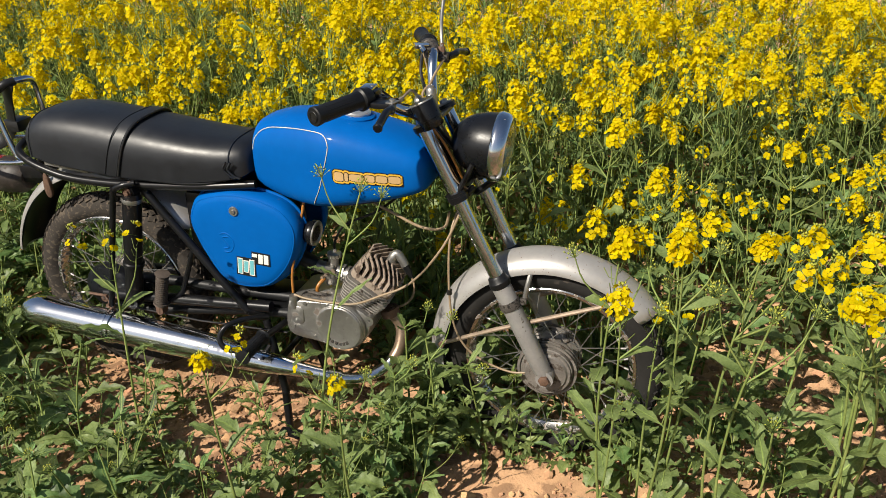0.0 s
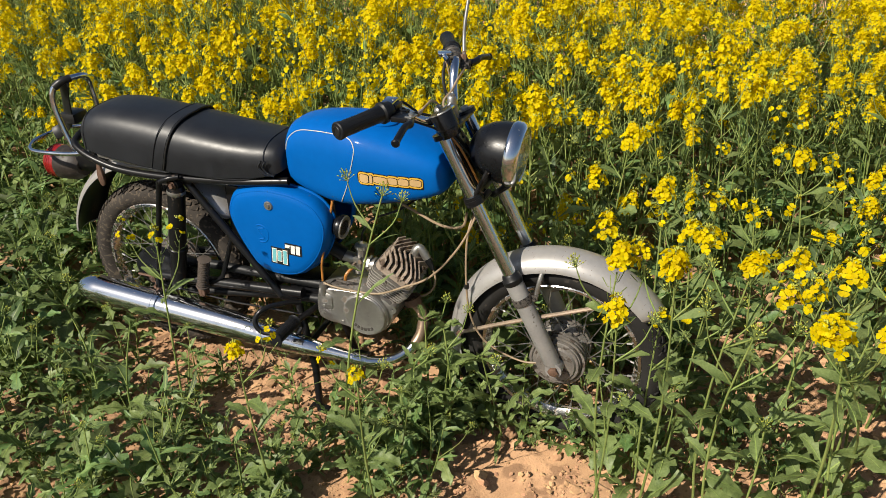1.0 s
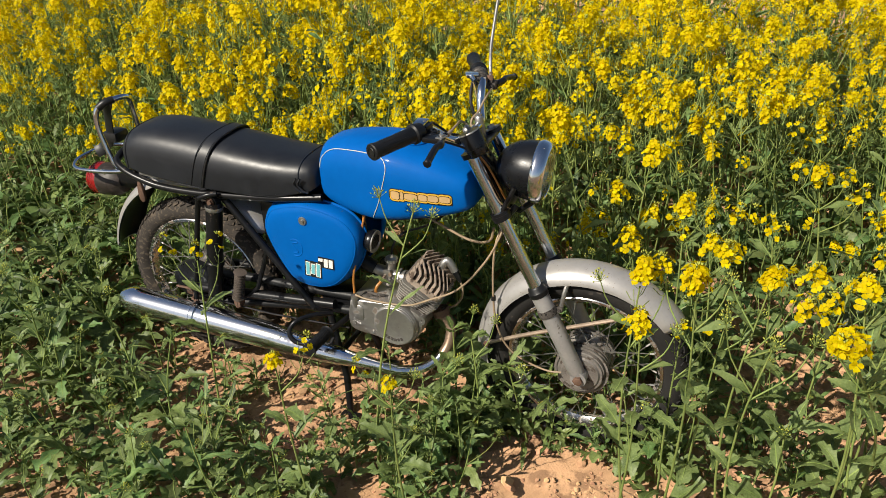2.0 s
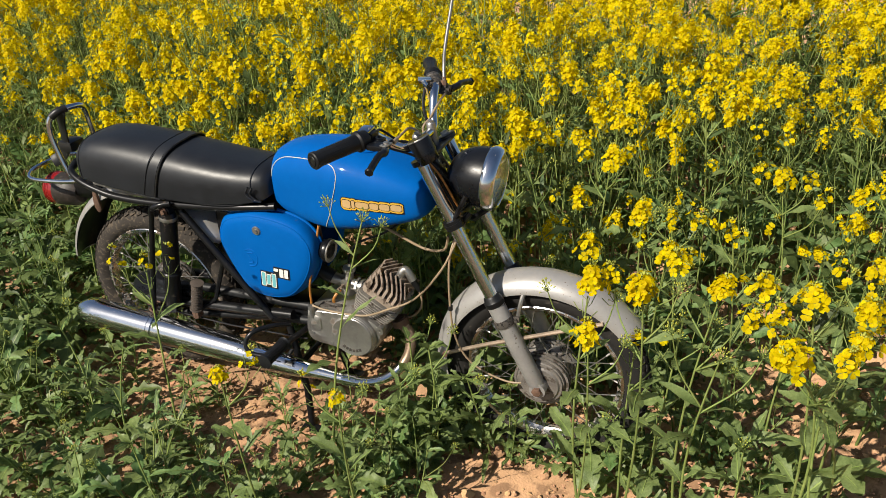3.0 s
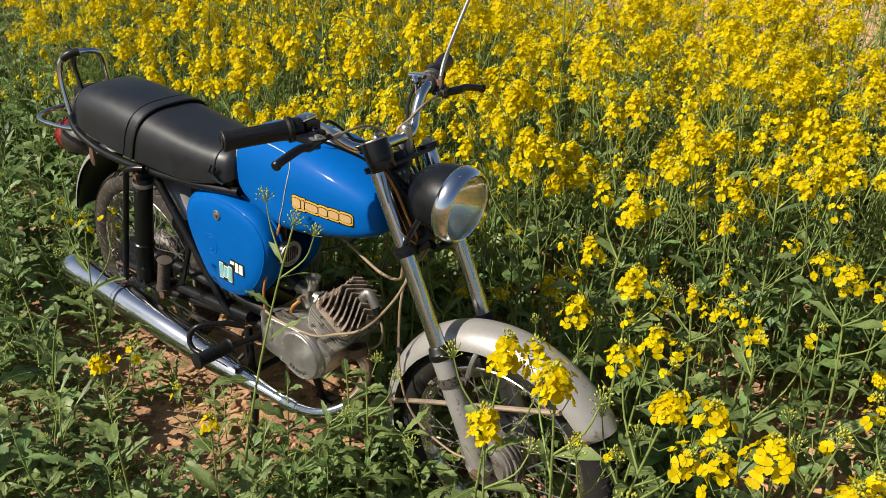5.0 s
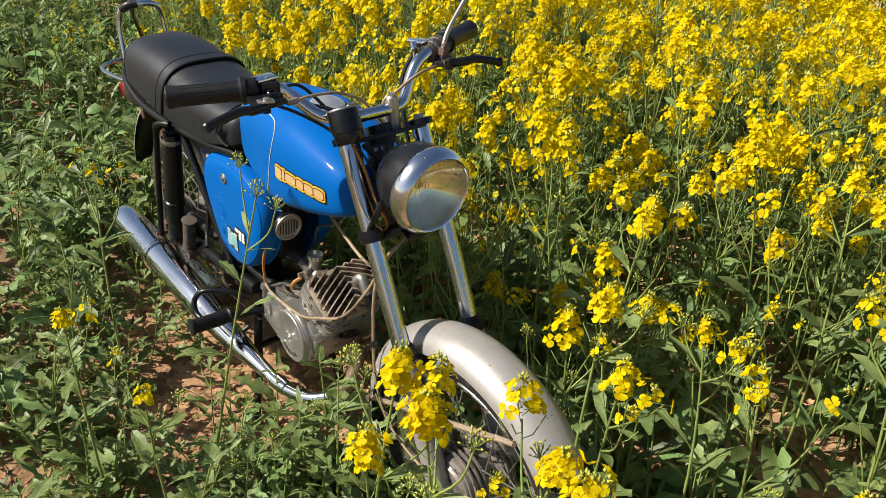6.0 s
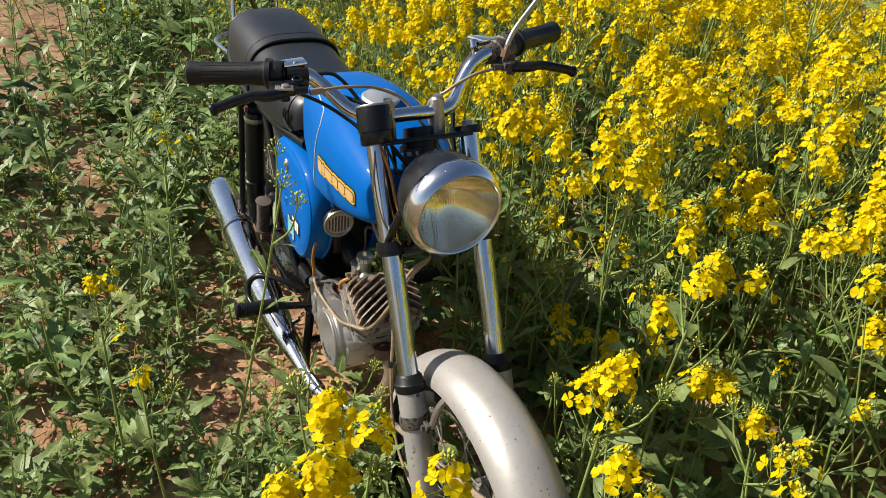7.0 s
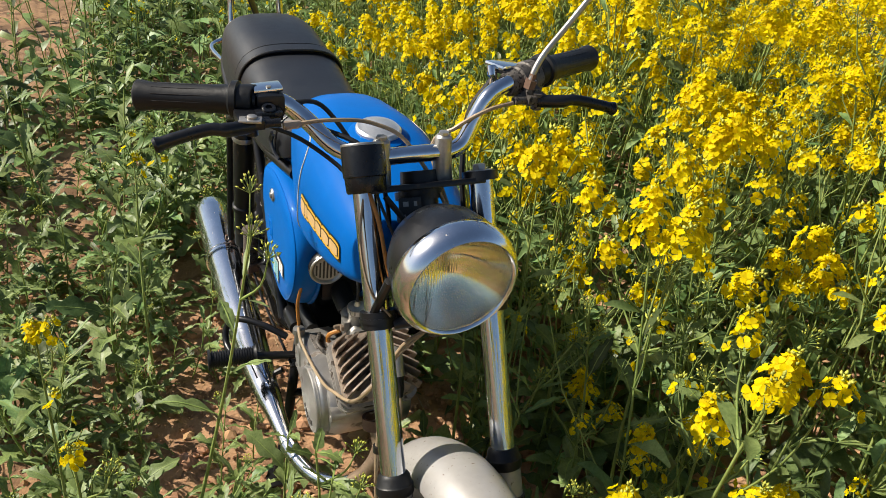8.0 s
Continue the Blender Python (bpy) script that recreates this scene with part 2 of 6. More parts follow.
def along(a, b, t):
    return tuple(Vector(a).lerp(Vector(b), t))


# ---- the motorcycle; x ahead, its left side is +y ----
bike = tagged(new("motorcycle"), "weathered blue lightweight motorcycle parked on its stand among rape plants", "motorcycle")
REAR, FRONT = Vector((0.01, 0, 0.313)), Vector((1.21, 0, 0.276))

# -- wheels
def wheel(name, centre, label, disc_side):
    hub = part(name, lathe([(-0.062, 0.0), (-0.062, 0.045), (-0.055, 0.062), (-0.02, 0.064), (-0.012, 0.05), (0.02, 0.05), (0.028, 0.064), (0.05, 0.062), (0.058, 0.045), (0.058, 0.0)],
                           centre, (0, 1, 0), 40), HUB, bike, label)
    # tyre with a tread of blocks
    prof = []
    for k in range(18):
        a = 2 * math.pi * k / 18
        prof.append((0.035 * math.sin(a), 0.233 - 0.034 * math.cos(a)))
    ty = [lathe(prof, centre, (0, 1, 0), 64, closed=True)]
    blocks = []
    for k in range(66):
        a = 2 * math.pi * k / 66
        for j, (y, tilt) in enumerate(((-0.024, 0.5), (-0.009, -0.5), (0.009, 0.5), (0.024, -0.5))):
            rr = 0.233 + math.sqrt(max(0.035 ** 2 - y * y, 0)) - 0.0005
            aa = a + (0.5 if j % 2 else 0) * 2 * math.pi / 66
            m = Matrix.Translation(centre) @ Matrix.Rotation(aa, 4, "Y") @ Matrix.Translation((0, y, rr)) @ Matrix.Rotation(-y * 27, 4, "X") @ Matrix.Rotation(tilt, 4, "Z")
            v = [(sx * 0.0085, sy * 0.0055, sz * 0.0025) for sx in (-1, 1) for sy in (-1, 1) for sz in (-1, 1)]
            f = [(0, 1, 3, 2), (4, 6, 7, 5), (0, 4, 5, 1), (2, 3, 7, 6), (1, 5, 7, 3)]
            blocks.append(moved((v, f), m))
    part("tyre", merge(ty[0], *blocks), TYRE if disc_side < 0 else OLDTYRE, hub, "dusty black tyre with block tread", 35)
    part("rim", lathe([(-0.022, 0.211), (-0.026, 0.206), (-0.024, 0.199), (-0.015, 0.195), (-0.006, 0.187), (0.006, 0.187), (0.015, 0.195), (0.024, 0.199), (0.026, 0.206), (0.022, 0.211), (0, 0.205)],
                      centre, (0, 1, 0), 64, closed=True), RIM, hub, "dusty chromed steel rim")
    part("brake_plate", lathe([(0, 0.0), (0.001, 0.02), (0.004, 0.022), (0.004, 0.048), (0.009, 0.052), (0.009, 0.058), (0.02, 0.062), (0.03, 0.062)], centre + Vector((0, disc_side * 0.07, 0)), (0, -disc_side, 0), 40), HUB, hub)
    part("axle", tube([centre + Vector((0, -0.1, 0)), centre + Vector((0, 0.1, 0))], 0.008, 8), GALV, hub)
    # ribs on the hub's brake plate
    part("cooling_ribs", merge(*[lathe([(-0.004, 0.066), (-0.004, 0.072), (0.0, 0.072), (0.0, 0.066)], centre + Vector((0, y, 0)), (0, 1, 0), 36, closed=True) for y in (-0.045, -0.033, -0.021, 0.033, 0.045)]), HUB, hub)
    # laced spokes share one mesh for each lacing
    kinds = []
    for side, lean in ((1, 1), (1, -1), (-1, 1), (-1, -1)):
        a = lean * 0.95
        p = Vector((0.052 * math.sin(a), side * 0.026, 0.052 * math.cos(a)))
        q = Vector((0, side * 0.004, 0.19))
        kinds.append(mesh_of("spoke", merge(tube([p, q], 0.0014, 5), tube([along(q, p, 0.09), q], 0.003, 6)), GALV))
    for k in range(36):
        s = part("spoke", kinds[k % 4], GALV, hub)
        s.matrix_basis = Matrix.Translation(centre) @ Matrix.Rotation(2 * math.pi * k / 36, 4, "Y")
    return hub


front_wheel = wheel("front_wheel", FRONT, "spoked front wheel with ribbed aluminium hub", -1)
rear_wheel = wheel("rear_wheel", REAR, "spoked rear wheel with dusty tyre", 1)

# -- frame: top rails, down tubes, backbone, all one welded piece
frame_bits = []
for s in (-1, 1):
    frame_bits.append(tube(curve_points([(-0.182, s * 0.045, 0.722), (-0.172, s * 0.078, 0.708), (-0.125, s * 0.094, 0.688), (-0.06, s * 0.099, 0.670), (0.0, s * 0.099, 0.660), (0.10, s * 0.097, 0.657), (0.2, s * 0.094, 0.661), (0.36, s * 0.088, 0.672), (0.5, s * 0.07, 0.685)]), 0.0105, 10))
    frame_bits.append(tube([(0.178, s * 0.083, 0.66), (0.44, s * 0.083, 0.335)], 0.0105, 10))
    frame_bits.append(tube([(0.44, s * 0.083, 0.335), (0.47, s * 0.06, 0.32)], 0.012, 10))
    frame_bits.append(box((0.185, s * 0.088, 0.658), (0.05, 0.012, 0.032), 0.004))
frame_bits.append(tube(curve_points([(-0.182, -0.045, 0.722), (-0.187, 0, 0.728), (-0.182, 0.045, 0.722)]), 0.0105, 10))
frame_bits.append(tube(curve_points([(0.44, 0, 0.34), (0.50, 0, 0.56), (0.58, 0, 0.70), (0.75, 0, 0.755), (0.93, 0, 0.79)]), 0.024, 14))
frame_bits.append(tube([(0.34, -0.08, 0.678), (0.34, 0.08, 0.678)], 0.009, 8))
frame_bits.append(box((0.50, 0, 0.345), (0.11, 0.09, 0.05), 0.006))
chassis = part("frame", merge(*frame_bits), BLACK, bike, "black-painted tubular frame with scuffs")
part("head_tube", tube([(0.905, 0, 0.848), (0.975, 0, 0.70)], 0.026, 18), BLACK, chassis)
for k, z in enumerate((0.0, 0.18, 0.36)):
    p, q = Vector((0.908, 0, 0.842)), Vector((0.975, 0, 0.70))
    part("rubber_collar", tube([along(p, q, z), along(p, q, z + 0.07)], 0.031, 18), RUBBER, chassis)
# identification plate: unreadable marks as bars
plate_n = Vector((0.90, -0.05, 0.43)).normalized()
pm = look(Vector((0.965, -0.012, 0.785)), Vector((0.965, -0.012, 0.785)) - plate_n).to_3x3().to_4x4()
pm.translation = Vector((0.950, -0.024, 0.826))
plate = part("type_plate", moved(box((0, 0, 0), (0.03, 0.052, 0.0016), 0.0005), pm), INK, chassis, "black plate with pale unreadable marks")
for dx, dy, w, h in ((-0.006, 0.018, 0.012, 0.009), (0.007, 0.018, 0.007, 0.009), (-0.008, -0.004, 0.003, 0.026), (-0.002, -0.006, 0.003, 0.022), (0.004, -0.004, 0.003, 0.026), (0.009, -0.007, 0.003, 0.02)):
    part("mark", moved(box((dx, dy, 0.0014), (w * 0.6, h * 0.7, 0.0008), 0), pm), GALV, plate)

# -- seat
def sect(w, top, bottom, n=22, e=3.0, squash=0.72):
    """A cross-section of the cushion: flat below, rounded above."""
    out = []
    for k in range(n):
        a = math.pi * k / (n - 1)
        c, s = math.cos(a), math.sin(a)
        y = w * math.copysign(abs(c) ** (2 / e), c)
        z = bottom + (top - bottom) * abs(s) ** (2 / e * squash + 0.05)
        out.append((y, z))
    return out


SEAT = [(-0.140, 0.060, 0.765, 0.735), (-0.134, 0.085, 0.789, 0.72), (-0.118, 0.098, 0.805, 0.706), (-0.085, 0.106, 0.818, 0.706), (-0.04, 0.110, 0.824, 0.701), (0.03, 0.111, 0.823, 0.694),
        (0.10, 0.111, 0.817, 0.688), (0.18, 0.110, 0.808, 0.683), (0.26, 0.108, 0.799, 0.681), (0.34, 0.104, 0.790, 0.685), (0.41, 0.098, 0.785, 0.694), (0.455, 0.092, 0.784, 0.702), (0.478, 0.082, 0.778, 0.708), (0.490, 0.065, 0.766, 0.715)]
def seat_at(x):
    xs = np.array(SEAT)
    return [float(np.interp(x, xs[:, 0], xs[:, i])) for i in (1, 2, 3)]
def loft_seat(xs, grow=0.0, lean=0.0):
    vs, fs = [], []
    n = 26
    for x in xs:
        w, top, bot = seat_at(x)
        vs += [(x + lean * (z - bot), y, z) for y, z in sect(w + grow, top + grow, bot - grow * 0.3, n)]
    for i in range(len(xs) - 1):
        for k in range(n - 1):
            fs.append((i * n + k, i * n + k + 1, (i + 1) * n + k + 1, (i + 1) * n + k))
        fs.append((i * n + n - 1, i * n, (i + 1) * n, (i + 1) * n + n - 1))
    fs.append(tuple(range(n)))
    fs.append(tuple(reversed(range((len(xs) - 1) * n, len(xs) * n))))
    return vs, fs
seat_x = [-0.140, -0.137, -0.134, -0.126, -0.118, -0.1, -0.085] + [-0.06 + 0.04 * k for k in range(12)] + [0.405, 0.43, 0.455, 0.468, 0.478, 0.485, 0.490]
seat = part("seat", loft_seat(seat_x), VINYL, bike, "long black vinyl bench seat with a strap", 50)
def seat_loop(x, grow, r, lean=0.0):
    w, top, bot = seat_at(x)
    pts = [(x + lean * (z - bot), y, z) for y, z in sect(w + grow, top + grow, bot, 40)]
    return tube(pts, r, 8)
part("strap", loft_seat([0.118, 0.12, 0.142, 0.144], 0.0035, 0.32), VINYL, seat, "grab strap across the seat")
part("piping", seat_loop(0.148, 0.002, 0.003, 0.32), INK, seat)
part("seam", seat_loop(0.110, 0.0005, 0.0014, 0.32), VINYL, seat)
part("seam", seat_loop(-0.112, 0.0005, 0.0016), VINYL, seat)
part("seam", seat_loop(0.447, 0.0008, 0.0018), VINYL, seat)
for s in (-1, 1):
    part("seat_pan", tube(curve_points([(-0.12, s * 0.086, 0.706), (-0.05, s * 0.103, 0.698), (0.15, s * 0.106, 0.683), (0.35, s * 0.099, 0.682), (0.47, s * 0.08, 0.704)]), 0.003, 8), BLACK, seat)
    part("pan_corner", box((-0.02, s * 0.090, 0.688), (0.13, 0.01, 0.016), 0.003, Matrix.Rotation(radians(5), 4, "Y")), GALV, seat, "bright bare corner of the seat pan")
# torn fold at the seat's nose
part("torn_fold", merge(*[tube(curve_points([(0.445 + dx, s * 0.099, 0.745), (0.437 + dx, s * 0.1005, 0.728), (0.45 + dx, s * 0.098, 0.712), (0.462 + dx, s * 0.093, 0.705)]), 0.003, 6) for s in (-1,) for dx in (0, 0.012)]), VINYL, seat)

# -- tank: bulged front, flatter knee panel behind
TANK = [  # x, half width, bottom, top
    (0.499, 0.058, 0.708, 0.806), (0.502, 0.069, 0.697, 0.820), (0.509, 0.077, 0.686, 0.832), (0.524, 0.082, 0.675, 0.840), (0.545, 0.086, 0.667, 0.847), (0.58, 0.092, 0.656, 0.855), (0.62, 0.099, 0.648, 0.859), (0.66, 0.106, 0.646, 0.861),
    (0.70, 0.110, 0.651, 0.860), (0.74, 0.110, 0.658, 0.855), (0.77, 0.108, 0.665, 0.849), (0.82, 0.104, 0.676, 0.837), (0.86, 0.099, 0.687, 0.826), (0.89, 0.094, 0.697, 0.816), (0.91, 0.088, 0.705, 0.808), (0.923, 0.079, 0.714, 0.799), (0.931, 0.062, 0.726, 0.786)]
def tank_at(x):
    a = np.array(TANK)
    return [float(np.interp(x, a[:, 0], a[:, i])) for i in (1, 2, 3)]
TU, TL = 2.9, 4.6     # roundness of the upper and of the lower half
def tank_side(x, z):
    """Half width of the tank at a place on its flank."""
    w, lo, hi = tank_at(x)
    zc = lo + (hi - lo) * 0.45
    h, e = ((hi - zc), TU) if z > zc else ((zc - lo), TL)
    return w * max(0.0, 1 - min(1, abs(z - zc) / h) ** e) ** (1 / e)
def tank_shape():
    vs, fs = [], []
    xs = [0.499, 0.5005, 0.502, 0.5055, 0.509, 0.518, 0.526, 0.535, 0.545, 0.56] + [0.58 + 0.02 * k for k in range(15)] + [0.87, 0.88, 0.89, 0.9, 0.91, 0.917, 0.923, 0.927, 0.931]
    n = 72
    for x in xs:
        w, lo, hi = tank_at(x)
        zc = lo + (hi - lo) * 0.45
        for k in range(n):
            a = 2 * math.pi * k / n
            c, s = math.cos(a), math.sin(a)
            h, e = ((hi - zc), TU) if s > 0 else ((zc - lo), TL)
            vs.append((x, w * math.copysign(abs(c) ** (2 / e), c), zc + h * math.copysign(abs(s) ** (2 / e), s)))
    for i in range(len(xs) - 1):
        for k in range(n):
            fs.append((i * n + k, i * n + (k + 1) % n, (i + 1) * n + (k + 1) % n, (i + 1) * n + k))
    fs.append(tuple(range(n)))
    fs.append(tuple(reversed(range((len(xs) - 1) * n, len(xs) * n))))
    return vs, fs
tank = part("fuel_tank", tank_shape(), BLUE, bike, "bright blue enamelled tank with worn edges", 50)
for s in (-1, 1):
    edge = curve_points([(0.507, 0.775), (0.516, 0.806), (0.545, 0.827), (0.60, 0.834), (0.66, 0.835), (0.695, 0.830), (0.709, 0.812), (0.708, 0.79), (0.701, 0.762), (0.684, 0.708), (0.662, 0.664)], 6)
    line = [(q.x, s * (tank_side(q.x, q.y) + 0.0005), q.y) for q in [Vector((a[0], a[1], 0)) for a in edge]]
    part("panel_edge", tube(line, 0.0011, 6), HONEY, tank, "worn pale edge of the knee panel")
lower = curve_points([(0.505, -0.088, 0.722), (0.54, -0.088, 0.69), (0.62, -0.09, 0.665), (0.72, -0.09, 0.666), (0.82, -0.08, 0.686), (0.9, -0.06, 0.716)], 5)
part("seam", tube([(p.x, -tank_side(p.x, p.z + 0.006) * 0.9, p.z - 0.001) for p in lower], 0.0022, 6), BLACK, tank)
cap = part("tank_cap", lathe([(-0.012, 0.0), (-0.012, 0.034), (0.008, 0.034), (0.011, 0.031), (0.011, 0.026), (0.0135, 0.022), (0.0135, 0)], (0.738, 0.0, 0.8545), (0.12, 0, 1), 36), BRIGHT, tank, "dull round metal filler cap")
part("cap_collar", lathe([(-0.006, 0.044), (0.0, 0.044), (0.004, 0.036), (0.004, 0.03)], (0.738, 0.0, 0.8545), (0.12, 0, 1), 36), BLUE, cap)
part("overflow_nib", lathe([(0, 0.004), (0.004, 0.003), (0.004, 0)], (0.56, -0.045, 0.838), (-0.1, -0.1, 1), 10), INK, tank)

def flank_decal(name, x0, x1, z0, z1, mat, parent, lift, side_fn, round_=0.3, slope=0.0, n=14, label=""):
    """A flat mark with rounded ends that follows a flank; slope drops it towards the front."""
    vs, fs = [], []
    rows_ = 5
    for i in range(n + 1):
        u = i / n
        x = x0 + (x1 - x0) * u
        pinch = 1 - round_ * (abs(2 * u - 1) ** 6)
        for j in range(rows_):
            v = (j / (rows_ - 1) - 0.5) * pinch + 0.5
            z = z0 + (z1 - z0) * v + slope * (x - x0)
            vs.append((x, -(side_fn(x, z) + lift), z))
    for i in range(n):
        for j in range(rows_ - 1):
            a = i * rows_ + j
            fs.append((a, a + 1, a + rows_ + 1, a + rows_))
    return part(name, (vs, fs), mat, parent, label)

# maker's mark as plain blocks in its colours
BS = -0.045
GLYPHS = ((0.003, 0.024, 0.0215), (0.0275, 0.0345, 0.0205), (0.038, 0.0705, 0.0165), (0.0745, 0.0955, 0.0165), (0.0995, 0.1235, 0.0165), (0.1275, 0.1535, 0.0165))
mark = flank_decal("tank_badge", 0.7185, 0.882, 0.7342, 0.7575, INK, tank, 0.0010, tank_side, 0.2, BS, 20, "black-edged badge of cream blocks on yellow")
for a, b, hi in GLYPHS:
    flank_decal("badge_rim", 0.7175 + a, 0.7278 + b, 0.7455 - hi * 0.5 - 0.0068, 0.7455 + hi * 0.5 + 0.0068, INK, mark, 0.0013, tank_side, 0.3, BS, 6)
for a, b, hi in GLYPHS:
    flank_decal("yellow_ground", 0.7188 + a, 0.7265 + b, 0.7455 - hi * 0.5 - 0.005, 0.7455 + hi * 0.5 + 0.005, YELLOW, mark, 0.0019, tank_side, 0.3, BS, 6)
for a, b, hi in GLYPHS:
    flank_decal("block_edge", 0.7212 + a, 0.7242 + b, 0.7435 - hi * 0.5 + 0.0008, 0.7435 + hi * 0.5 + 0.0032, INK, mark, 0.0024, tank_side, 0.25, BS, 5)
    flank_decal("cream_block", 0.7222 + a, 0.7232 + b, 0.7455 - hi * 0.5, 0.7455 + hi * 0.5, PEACH, mark, 0.0031, tank_side, 0.3, BS, 5)

# -- side covers
COVER = [(0.330, 0.585), (0.340, 0.622), (0.362, 0.648), (0.418, 0.666), (0.470, 0.670), (0.535, 0.662), (0.584, 0.642), (0.612, 0.606), (0.615, 0.565), (0.599, 0.515), (0.570, 0.470), (0.530, 0.434), (0.480, 0.420), (0.430, 0.423), (0.395, 0.443), (0.360, 0.500), (0.340, 0.545)]
outline = [(0.46 + (p[0] - 0.472) * 1.05, 0.668 + (p[1] - 0.670) * 1.05) for p in curve_points([(a, b, 0) for a, b in COVER], 4, True)]
def cover_shape(s):
    return dome(outline, [(s * 0.045, 0.985, 0, 0), (s * 0.062, 1.0, 0, 0), (s * 0.078, 0.99, 0, 0), (s * 0.089, 0.955, 0, 0), (s * 0.095, 0.9, 0, 0), (s * 0.0985, 0.8, 0, 0), (s * 0.1, 0.6, 0, 0), (s * 0.1005, 0.3, 0, 0)])
for s in (-1, 1):
    cover = part("side_cover", cover_shape(s), BLUE, bike, "rounded blue side cover with a chrome lock" if s < 0 else "rounded blue side cover", 60)
    part("cover_edge", tube([(a, s * 0.05, b) for a, b in outline], 0.004, 8, closed=True), BLUE, cover)
    mx, mz = sum(a for a, b in outline) / len(outline), sum(b for a, b in outline) / len(outline)
    part("pressed_lip", tube([(mx + (a - mx) * 0.915, s * 0.0925, mz + (b - mz) * 0.915) for a, b in outline], 0.0021, 8, closed=True), BLUE, cover)
    lock = part("lock", lathe([(-0.004, 0.013), (0.002, 0.013), (0.005, 0.011), (0.005, 0.006), (0.008, 0.005), (0.008, 0)], (0.449, s * 0.0985, 0.622), (0, s, 0), 20), GALV, cover, "round metal lock")
    part("lock_dish", lathe([(0.0005, 0.022), (0.002, 0.017), (0.0015, 0.012)], (0.449, s * 0.0985, 0.618), (0, s, 0), 24), BLUE, cover)
    if s < 0:
        # pressed ring emblem
        part("pressed_emblem", merge(tube([(0.415 + 0.022 * math.cos(a), s * 0.0985, 0.535 + 0.026 * math.sin(a)) for a in [math.pi * k / 10 for k in range(-6, 8)]], 0.0032, 6),
                                     tube(curve_points([(0.424, s * 0.099, 0.552), (0.408, s * 0.099, 0.548), (0.416, s * 0.099, 0.535), (0.422, s * 0.099, 0.523), (0.408, s * 0.099, 0.518)]), 0.003, 6)), BLUE, cover)
flat = lambda x, z: 0.0995 + 0.0008
side = [o for o in bike.children if o.name == "side_cover"][0]
def slab(name, x0, x1, z0, z1, lean, mat, lift, parent, label=""):
    y = -(0.0995 + lift)
    return part(name, ([(x0, y, z0), (x1, y, z0 - 0.05 * (x1 - x0)), (x1 + lean, y, z1 - 0.05 * (x1 - x0)), (x0 + lean, y, z1)], [(0, 1, 2, 3)]), mat, parent, label)
dec = slab("model_badge", 0.434, 0.487, 0.451, 0.502, 0.006, INK, 0.0012, side, "black-edged badge of teal bars and cream blocks")
slab("badge_rim", 0.480, 0.530, 0.486, 0.520, 0.003, INK, 0.0014, dec)
for x0, x1, z0, z1 in ((0.4385, 0.4525, 0.4545, 0.4985), (0.4545, 0.4685, 0.4595, 0.4935), (0.4705, 0.4845, 0.453, 0.497)):
    slab("badge_block", x0, x1, z0, z1, 0.004, CREAM, 0.0022, dec)
    slab("badge_block", x0 + 0.002, x1 - 0.002, z0 + 0.002, z1 - 0.002, 0.004, TEAL, 0.0028, dec)
for x0, x1, z0, z1 in ((0.483, 0.4965, 0.506, 0.5155), (0.4995, 0.5115, 0.4895, 0.5155), (0.5145, 0.5265, 0.489, 0.515)):
    slab("badge_block", x0, x1, z0, z1, 0.002, CREAM, 0.0026, dec)

# -- exhaust: long chrome silencer, clamp, and header pipe
ex_axis = curve_points([(-0.212, -0.143, 0.274), (0.04, -0.145, 0.262), (0.29, -0.145, 0.249), (0.42, -0.143, 0.236), (0.53, -0.138, 0.224), (0.67, -0.127, 0.209)], 8)
def ex_r(x):
    return float(np.interp(x, [-0.212, -0.206, -0.19, 0.0, 0.26, 0.36, 0.46, 0.54, 0.60, 0.65, 0.67], [0.027, 0.037, 0.0425, 0.0425, 0.0405, 0.0375, 0.0320, 0.0255, 0.0182, 0.0152, 0.0148]))
silencer = part("exhaust", tube(ex_axis, [ex_r(p.x) for p in ex_axis], 32), CHROME, bike, "long polished chrome silencer with dents and dirt", 50)
part("tail_end", tube([(-0.215, -0.143, 0.274), (-0.19, -0.143, 0.273)], 0.016, 16, caps=False), INK, silencer)
part("clamp", merge(lathe([(-0.011, 0.0425), (-0.011, 0.0460), (-0.004, 0.0460), (-0.003, 0.0435), (0.003, 0.0435), (0.004, 0.0460), (0.011, 0.0460), (0.011, 0.0425)], (0.06, -0.145, 0.2615), (1, 0, -0.045), 32),), CHROME, silencer, "chrome band clamp")
part("clamp_lug", merge(box((0.052, -0.125, 0.312), (0.016, 0.006, 0.034), 0.002), tube([(0.052, -0.14, 0.318), (0.052, -0.11, 0.318)], 0.006, 6)), RUST, silencer)
part("header_pipe", tube(curve_points([(0.66, -0.128, 0.210), (0.71, -0.116, 0.200), (0.76, -0.092, 0.198), (0.80, -0.060, 0.214), (0.822, -0.034, 0.240)], 6), 0.0145, 18), CHROME, silencer, "chrome header pipe")
part("pipe_bend", tube(curve_points([(0.815, -0.045, 0.228), (0.828, -0.022, 0.260), (0.825, 0.0, 0.305), (0.797, 0.0, 0.345)], 6), 0.0147, 18), BROWNED, silencer, "heat-browned end of the header pipe")
part("joint_sleeve", tube([(0.672, -0.1265, 0.2085), (0.705, -0.118, 0.202)], 0.0175, 18), CHROME, silencer)
part("port_flange", lathe([(-0.01, 0.024), (0.01, 0.024), (0.01, 0.018)], (0.797, 0, 0.343), (-0.3, 0, 1), 16), RUST, silencer)

